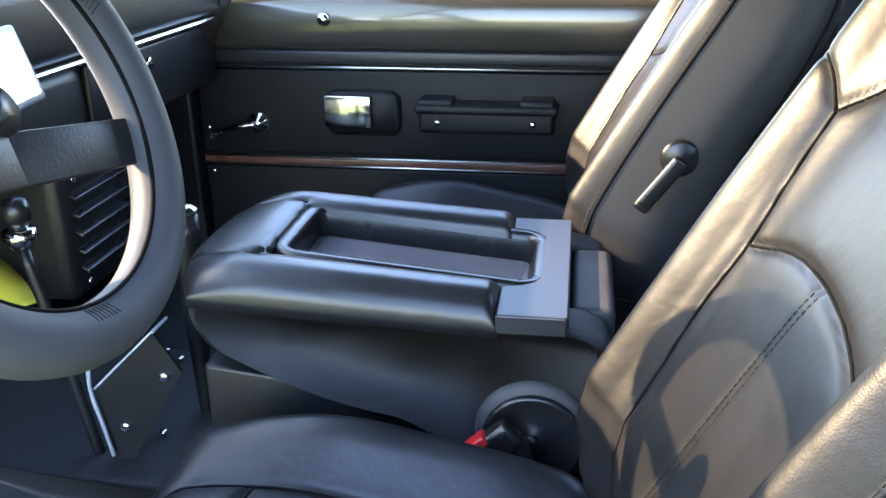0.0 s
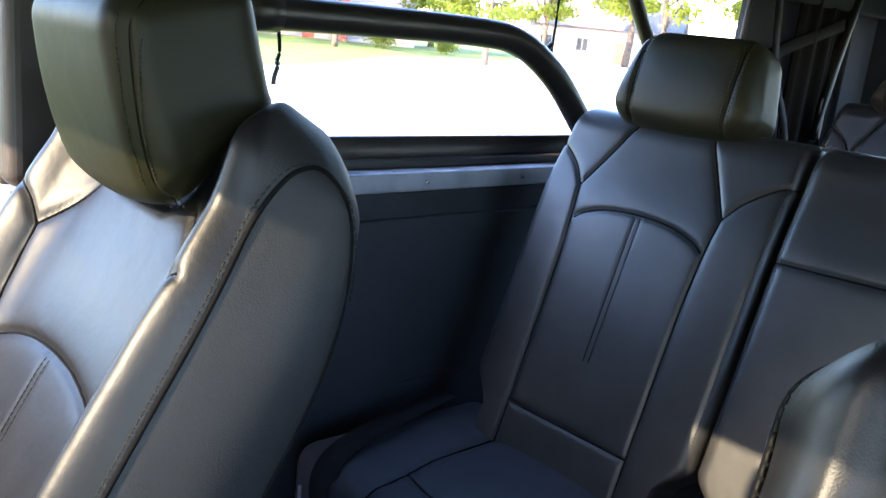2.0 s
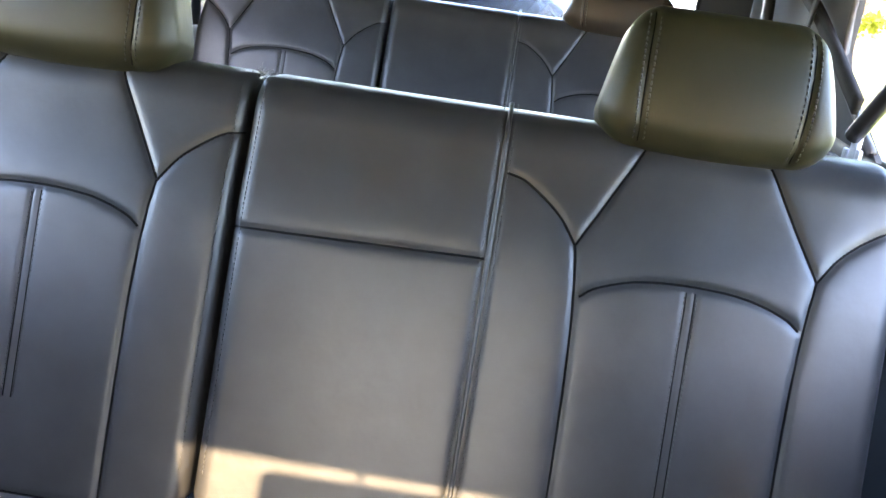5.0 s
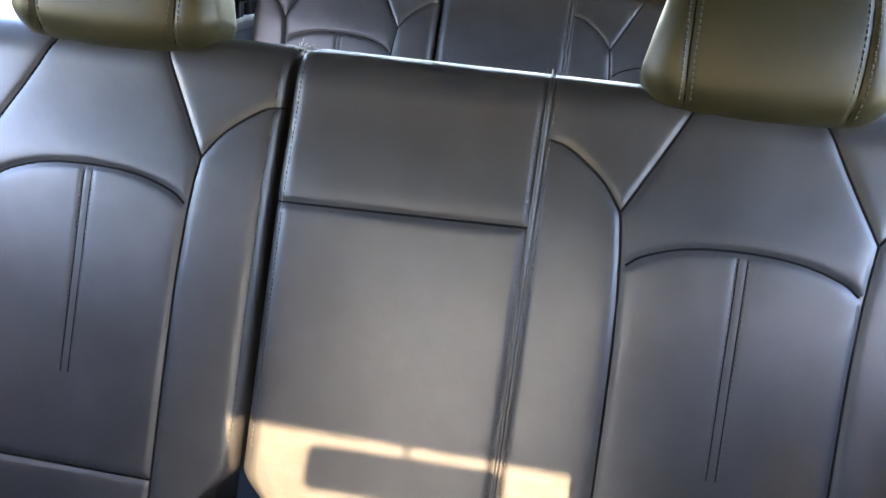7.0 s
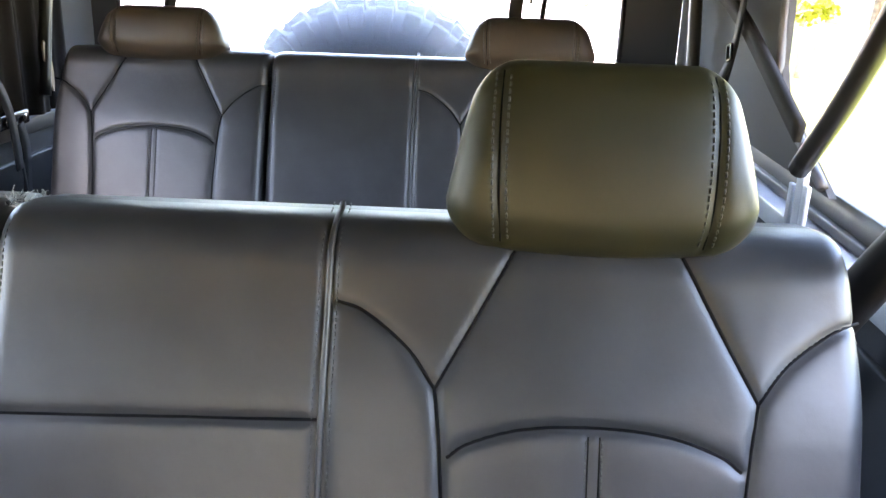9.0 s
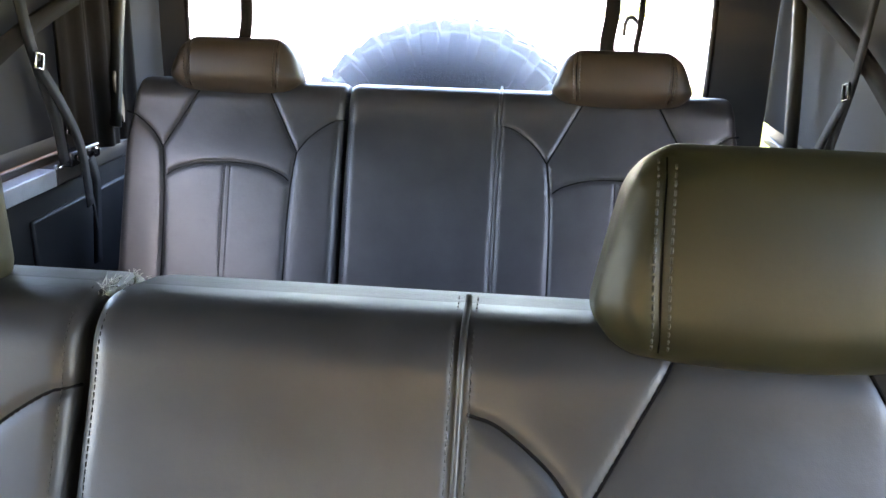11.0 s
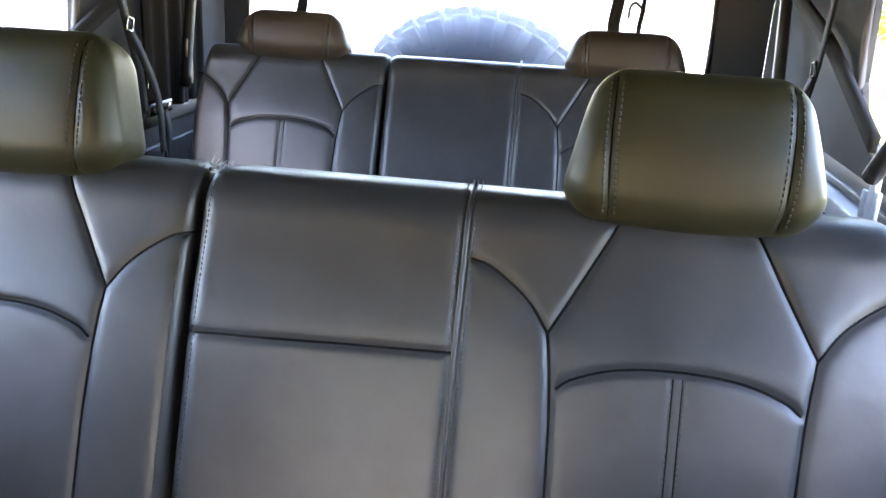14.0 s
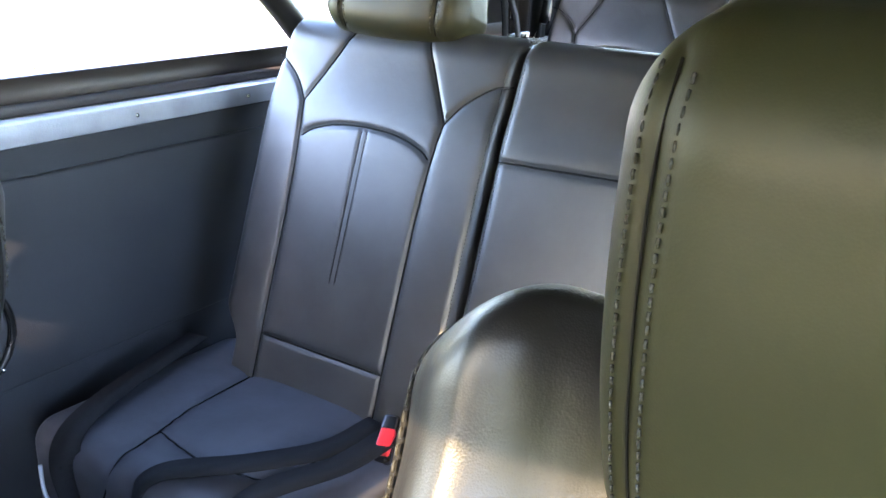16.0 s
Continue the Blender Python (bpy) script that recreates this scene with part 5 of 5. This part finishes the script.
buckle = thing("belt_buckle", pose(-1.238, -0.196, 1.095, 0, -42, 6), "seat belt buckle with a red press button", "buckle", "buckles")
part("buckle_body", rbox((0.075, 0.028, 0.04), 0.008, seg=4), BLACK_PLASTIC, buckle)
part("press_button", place(rbox((0.046, 0.024, 0.014), 0.004), Matrix.Translation((-0.018, -0.003, 0.018))), RED, buckle, "red press button")
part("stalk", strap([(0.03, 0, -0.01), (0.0, 0, -0.07), (-0.06, 0, -0.13)], 0.03, 0.004, up=(0, 1, 0)), WEB, buckle)
copy_thing(buckle, pose(-0.225, 0.215, 1.155, 0, -20, 20))

# ---- dash, wheel and footwells ----
structure("dash", join(box(-2.33, -1.99, -0.83, 0.83, 1.35, 1.50, 0.03, seg=4), box(-2.33, -1.95, -0.83, 0.83, 1.505, 1.65, 0.035, seg=5)), METAL_BLACK, "black metal dashboard", True)
structure("dash_trim", tube([(-1.955, -0.1, 1.508), (-1.955, 0.3, 1.508), (-1.955, 0.74, 1.508)], 0.005, 8), CHROME, "thin chrome strip along the dashboard")
glove = thing("glove_box", pose(-1.985, 0.45, 1.43), "black glove box lid in the dashboard", "glove box")
part("lid", rbox((0.014, 0.42, 0.125), 0.006, seg=3), METAL_BLACK, glove)
part("latch", place(disc(0.012, 0.012, 0.002, 18), pose(0.006, 0, 0.03, 0, 90, 0)), CHROME, glove)
screen = thing("display_screen", pose(-1.88, -0.172, 1.548, 0, -16, 8), "bright white display screen in a silver frame", "screen")
part("screen_bezel", rbox((0.018, 0.27, 0.105), 0.006, seg=3), STEEL, screen, "silver frame")
part("screen_glass", place(rbox((0.003, 0.245, 0.085), 0.001), Matrix.Translation((0.0085, 0, 0))), SCREEN, screen)
part("screen_mount", place(box(-0.10, -0.008, -0.05, 0.05, -0.03, 0.03, 0.01), Matrix.Identity(4)), METAL_BLACK, screen)
heater = thing("heater_box", pose(-2.15, 0.40, 1.19), "black heater box with louvres under the dashboard", "heater")
part("case", rbox((0.22, 0.42, 0.26), 0.03, seg=4), METAL_BLACK, heater)
for k in range(5):
    part("louvre", place(rbox((0.02, 0.28, 0.010), 0.004), pose(0.115, -0.04, -0.07 + 0.035 * k, 0, 25, 0)), BLACK_PLASTIC, heater)
for y in (-0.16, 0.16):
    for z in (-0.1, 0.1):
        part("screw", place(disc(0.007, 0.005, 0.0015, 12), pose(0.108, y, z, 0, 90, 0)), CHROME, heater)
switch = thing("dash_switch_plate", pose(-2.02, 0.245, 1.33, 0, -10, 0), "small silver switch plate under the dash", "switch")
part("switch_bezel", rbox((0.01, 0.075, 0.055), 0.004), STEEL, switch)
part("rocker", place(rbox((0.01, 0.04, 0.028), 0.003), Matrix.Translation((0.006, 0, 0))), BLACK_PLASTIC, switch)

wheel_m = Matrix(((0, -math.sin(radians(22)), math.cos(radians(22)), -1.60), (1, 0, 0, -0.52), (0, math.cos(radians(22)), math.sin(radians(22)), 1.60), (0, 0, 0, 1)))
steer = thing("steering_wheel", wheel_m, "steering wheel wrapped in grey leather with flat black spokes", "steering wheel")
R = 0.1915
ring_pts = [(R * math.cos(a), R * math.sin(a), 0) for a in np.linspace(0, 2 * np.pi, 96, endpoint=False)]
rimv, rimf = tube(ring_pts, 0.0255, 20, closed=True)
part("rim", (rimv, rimf), WHEELWRAP, steer, "grey leather rim wrap")
part("rim_seam", tube([(p[0] * 0.880, p[1] * 0.880, 0.012) for p in ring_pts], 0.0022, 6, closed=True), SEAM, steer)
for a0 in (0.30, 0.62, 2.5, 4.4):
    part("rim_lacing", join(*[tube([(0.171 * math.cos(a), 0.171 * math.sin(a), 0.0165), (0.1765 * math.cos(a + 0.012), 0.1765 * math.sin(a + 0.012), 0.0205), (0.1825 * math.cos(a + 0.02), 0.1825 * math.sin(a + 0.02), 0.0238)], 0.0006, 4) for a in np.linspace(a0, a0 + 0.16, 7)]), THREAD_BLACK, steer)
for a in (1, -1):
    part("spoke", place(box(0.0 if a > 0 else -0.172, 0.172 if a > 0 else 0.0, -0.064, -0.018, -0.007, -0.001, 0.002), pose(0, 0, 0, 0, 0, -10)), METAL_BLACK, steer)
part("hub", place(lathe([(0.0001, 0.004), (0.020, 0.003), (0.024, -0.004), (0.026, -0.02), (0.0001, -0.02)], 36), Matrix.Identity(4)), BLACK_PLASTIC, steer)
part("column", tube([(0, 0, -0.02), (0, -0.0, -0.2), (0, 0, -0.48)], 0.026, 16, up=(0, 1, 0)), METAL_BLACK, steer)

gear = thing("gear_lever", pose(-1.923, -0.09, 0.95), "gear lever with a chrome and black ball knob", "gear lever", "levers")
part("rod", tube(smooth_path([(0.06, 0, 0.0), (0.03, 0, 0.18), (0, 0, 0.34)], 6), 0.009, 10), METAL_BLACK, gear)
part("knob", place(lathe([(0.0001, 0.046), (0.015, 0.043), (0.0215, 0.030), (0.020, 0.013), (0.013, 0.0), (0.0001, 0)], 26), Matrix.Translation((0, 0, 0.375))), BLACK_PLASTIC, gear)
part("collar", place(lathe([(0.0001, 0.03), (0.022, 0.028), (0.024, 0.015), (0.014, 0.0), (0.0001, 0)], 24), Matrix.Translation((0, 0, 0.345))), CHROME, gear)
shift = thing("shift_lever", pose(-1.745, 0.05, 0.95), "transfer lever with a black grip and engraved oval top", "gear lever", "levers")
part("grip", place(lathe([(0.012, 0.0), (0.02, 0.24), (0.026, 0.32), (0.024, 0.355), (0.0001, 0.356)], 22), pose(0, 0, 0, 0, 0, 0)), BLACK_PLASTIC, shift)
part("cap", place(lathe([(0.0001, 0.012), (0.014, 0.011), (0.024, 0.006), (0.026, 0.0), (0.0001, 0)], 26), pose(0, 0, 0.356)), CHROME, shift, "engraved silver cap")

tunnel = structure("transmission_tunnel", bevel_prism(np.array([(-2.33, 0.84), (-2.33, 1.05), (-2.1, 0.985), (-1.9, 0.955), (-1.6, 0.95), (-1.1, 0.93), (-1.1, 0.84)]), -0.16, 0.24, 0.02), TUNNEL, "grey cover over the transmission tunnel", True)
for x, y in ((-1.86, 0.20), (-1.783, -0.035), (-1.90, 0.225)):
    part("screw", place(disc(0.007, 0.006, 0.002, 12), pose(x, y, 0.957)), CHROME, tunnel)
bracket = thing("sheet_metal_bracket", pose(-1.78, -0.10, 0.95), "glossy black sheet-metal bracket with bright screws", "bracket")
plate_side = np.array([(-0.067, 0.121), (-0.049, 0.000), (-0.020, 0.000), (0.077, 0.163), (0.040, 0.225)])
part("side_plate", prism(plate_side, 0.006), METAL_BLACK, bracket, "", False)
part("top_flange", place(rbox((0.152, 0.05, 0.005), 0.002, seg=2), pose(-0.0135, 0.025, 0.174, 0, -44, 0)), STEEL, bracket, "pale worn top edge")
part("edge_chain", tube(smooth_path([(-0.068, -0.004, 0.165), (-0.069, -0.006, 0.12), (-0.06, -0.006, 0.07), (-0.05, -0.006, 0.01)], 6), 0.0035, 6), STEEL, bracket)
for x, z in ((0.050, 0.154), (-0.024, 0.062)):
    part("screw", place(disc(0.008, 0.006, 0.0015, 12), pose(x, 0.0, z, 90, 0, 0)), CHROME, bracket)
solid("yellow_strap", strap(smooth_path([(-2.32, 0.16, 1.17), (-2.22, 0.165, 1.155), (-2.14, 0.13, 1.125), (-2.10, 0.10, 1.095)], 6), 0.07, 0.004), YELLOW, "crumpled yellow strap in the driver footwell", "strap")

# ---- belts, straps and bows ----
def belt(path, width=0.046, label="black woven seat belt lying on the rear seat"):
    return solid("seat_belt", strap(smooth_path(path, 8), width, 0.0024), WEB, label, "seat belt", "seat belts")


belt([(-0.16, 0.70, 1.165), (-0.27, 0.685, 1.158), (-0.40, 0.655, 1.157), (-0.485, 0.625, 1.148), (-0.512, 0.610, 1.11), (-0.515, 0.585, 1.02), (-0.53, 0.55, 0.93)])
belt([(-0.20, 0.25, 1.16), (-0.30, 0.27, 1.157), (-0.40, 0.34, 1.158), (-0.48, 0.43, 1.15), (-0.512, 0.455, 1.11), (-0.518, 0.46, 1.03), (-0.54, 0.42, 0.96)])
belt([(-0.20, 0.205, 1.167), (-0.33, 0.22, 1.166), (-0.45, 0.27, 1.163), (-0.51, 0.29, 1.11), (-0.52, 0.29, 0.98)])
tag = thing("belt_tag", pose(-0.535, 0.535, 0.975, -35, -28, -25), "white paper tag hanging from a seat belt end", "tag")
part("paper", rbox((0.058, 0.0012, 0.048), 0.0005), WHITE_TAG, tag, smooth=False)
speaker = thing("wall_speaker", pose(-0.555, 0.804, 1.27, 90, 0, 0), "round dark grey loudspeaker set in the side panel", "loudspeaker")
part("rim", lathe([(0.092, 0.0), (0.090, 0.010), (0.096, 0.014), (0.103, 0.010), (0.106, 0.0)], 48), BLACK_PLASTIC, speaker)
part("grille", lathe([(0.0001, 0.016), (0.05, 0.014), (0.085, 0.008), (0.092, 0.003), (0.092, -0.002), (0.0001, -0.002)], 48), FLARE, speaker, "dark grey dished grille")
for a in (45, 135, 225, 315):
    part("screw", place(disc(0.004, 0.004, 0.001, 10), pose(0.099 * math.cos(radians(a)), 0.099 * math.sin(radians(a)), 0.011)), CHROME, speaker)
for p in ((-0.556, 0.958), (-0.515, 0.918), (-0.640, 0.895)):
    solid("panel_bolt", place(lathe([(0.0001, 0.012), (0.009, 0.011), (0.012, 0.004), (0.014, 0.0), (0.0001, 0)], 6), pose(p[0], 0.816, p[1], 90, 0, 0)), CHROME, "bright bolt head low on the side panel", "bolt", "panel bolts")
solid("tie_chain", tube(smooth_path([(-0.520, 0.665, 1.09), (-0.526, 0.652, 1.05), (-0.523, 0.632, 1.02), (-0.522, 0.612, 0.985), (-0.53, 0.600, 0.955)], 6), 0.0032, 6), STEEL, "thin bright chain hanging under the rear seat", "chain")

for y, z0, wd in ((0.432, 1.80, 0.026), (-0.350, 1.845, 0.030), (-0.410, 1.835, 0.012)):
    st = thing("hanging_strap", pose(1.27, y, z0), "dark strap hanging from the roof before the rear window", "strap", "hanging straps")
    part("webbing", strap(smooth_path([(0.03, 0, ROOF - z0), (0.02, -0.01, 0.12), (0.0, -0.002, 0.03), (-0.012, -0.012, -0.02)], 8), wd, 0.003, up=(1, 0, 0)), WEB, st)
    if wd < 0.02:
        part("hook", tube(smooth_path([(0.018, -0.006, 0.085), (0.016, 0.010, 0.098), (0.014, 0.022, 0.088), (0.012, 0.024, 0.06)], 6), 0.004, 8), BAR, st)
for s in (1, -1):
    st = thing("tie_down_strap", pose(1.05, s * 0.775, 1.60), "black tie-down strap with a steel slide buckle", "strap", "tie-down straps")
    part("webbing", join(strap(smooth_path([(-0.06, 0, 0.45), (-0.02, 0, 0.28), (0.0, 0, 0.22), (0.03, -0.01 * s, 0.10), (0.045, -0.01 * s, 0.01)], 8), 0.034, 0.003, up=(0, 1, 0)), strap(smooth_path([(0.0, 0, 0.22), (0.05, -0.015 * s, 0.13), (0.10, -0.02 * s, 0.03), (0.115, -0.02 * s, -0.10)], 8), 0.030, 0.003, up=(0, 1, 0))), WEB, st)
    part("slide_buckle", place(join(box(-0.018, 0.018, -0.003, 0.003, 0.018, 0.024, 0.002), box(-0.018, 0.018, -0.003, 0.003, -0.024, -0.018, 0.002), box(-0.018, -0.013, -0.003, 0.003, -0.024, 0.024, 0.002), box(0.013, 0.018, -0.003, 0.003, -0.024, 0.024, 0.002)), pose(0.0, -0.006 * s, 0.225, 0, 15, 0) @ Matrix.Diagonal((0.85, 1, 0.7, 1))), CHROME if s > 0 else BLACK_PLASTIC, st)
    part("loose_end", strap(smooth_path([(0.11, -0.015 * s, 0.0), (0.125, -0.02 * s, -0.08), (0.135, -0.02 * s, -0.16)], 6), 0.010, 0.002, up=(0, 1, 0)), WEB, st)
    for x in (0.055, 0.10):
        part("anchor_bolt", place(lathe([(0.0001, 0.01), (0.008, 0.009), (0.010, 0.0), (0.0001, 0)], 12), pose(x, 0.02 * s - 0.01 * s, -0.005)), CHROME, st)
    bow = thing("soft_top_bow", pose(0.62, s * 0.78, 1.62), "soft top bow of dark tube with a bright hinge bracket", "top bow", "top bows")
    part("tube", tube(smooth_path([(0.0, 0, 0.07), (-0.15, 0, 0.22), (-0.36, -0.02 * s, 0.44), (-0.44, -0.06 * s, 0.51)], 6), 0.0165, 12), BAR, bow)
    br = part("bracket", join(box(-0.035, -0.015, -0.012, -0.004, -0.03, 0.05, 0.003), box(-0.01, 0.02, -0.016, -0.006, -0.03, 0.075, 0.003), box(0.028, 0.045, -0.012, -0.004, -0.03, 0.04, 0.003)), STEEL, bow, "bright metal hinge bracket")
    part("bracket_bolt", place(disc(0.012, 0.02, 0.003, 14), pose(-0.005, 0.0, 0.085, 90, 0, 0)), CHROME, br)
    part("rear_bow", tube(smooth_path([(0.74, 0, 0.02), (0.80, 0, 0.25), (0.88, 0, 0.5)], 6), 0.016, 10), BAR, bow)
# folded cloth, belt anchor and latch tongue in the passenger's rear corner
curtain = thing("lining_cloth", pose(1.17, 0.792, SILL), "brown-black lining cloth hanging in folds by the rear corner", "curtain")
for k in range(3):
    fx = np.linspace(0.12 * k, 0.12 * k + 0.118, 18)
    fold_out = [(x, 0.010 * math.sin(x * 55) + 0.005 * math.sin(x * 131)) for x in fx]
    part("fold", slab(fold_out + [(x, y + 0.005) for x, y in fold_out[::-1]], 0.004, 0.465, 0.001), FOLDS, curtain)
# lens-shaped tan piece, added to imitate a leak of warm light
leak_flap = smooth_path([(1.372, 1.770), (1.395, 1.735), (1.404, 1.690), (1.398, 1.645), (1.385, 1.675), (1.366, 1.720), (1.364, 1.755)], 5)
part("leak_flap", place(prism(leak_flap[::-1], 0.004), curtain.matrix_basis.inverted() @ Matrix.Translation((0, 0.772, 0))), LEAK_TAN, curtain, "tan edge of the lining turned out", False)
anchor = thing("belt_anchor", pose(1.19, 0.785, SILL), "black belt anchor block with bright bolts on the ledge", "belt anchor")
part("block", box(-0.055, 0.075, -0.014, 0.014, 0.0, 0.034, 0.006, seg=3), BLACK_PLASTIC, anchor)
for x in (-0.03, 0.045):
    part("bolt", place(disc(0.008, 0.006, 0.0015, 14), pose(x, -0.014, 0.018, 90, 0, 0)), CHROME, anchor)
part("slack_belt", strap(smooth_path([(0.02, -0.016, 0.006), (0.03, -0.020, -0.05), (0.034, -0.012, -0.13), (0.02, -0.010, -0.24)], 6), 0.034, 0.003, up=(0, 1, 0)), WEB, anchor)
tongue = thing("latch_tongue", pose(1.128, 0.764, 1.672, 0, 18, 0), "bright steel latch tongue on a belt end", "buckle", "buckles")
part("plate", rbox((0.026, 0.003, 0.016), 0.0012, seg=2), CHROME, tongue)
part("loop", place(rbox((0.030, 0.004, 0.008), 0.0015, seg=2), Matrix.Translation((0, 0, 0.014))), CHROME, tongue)

for x, y, z0, z1 in ((0.13, 0.80, 1.79, 2.06), (-0.56, 0.745, 1.765, 1.835)):
    st = thing("window_tie", pose(x, y, z0), "thin black tie cord with a small hook by the window", "strap", "window ties")
    part("cord", tube(smooth_path([(0, 0, z1 - z0), (0.004, 0, (z1 - z0) * 0.5), (0, 0, 0.02)], 5), 0.003, 6), WEB, st)
    part("hook", tube(smooth_path([(0, 0, 0.06), (-0.012, 0, 0.045), (0.008, 0, 0.02), (0.004, 0, -0.02)] if x > 0 else [(0, 0, 0.02), (0.002, 0, 0.012), (-0.003, 0, -0.004), (-0.004, 0, -0.016)], 6), 0.006 if x > 0 else 0.004, 8), BAR, st)
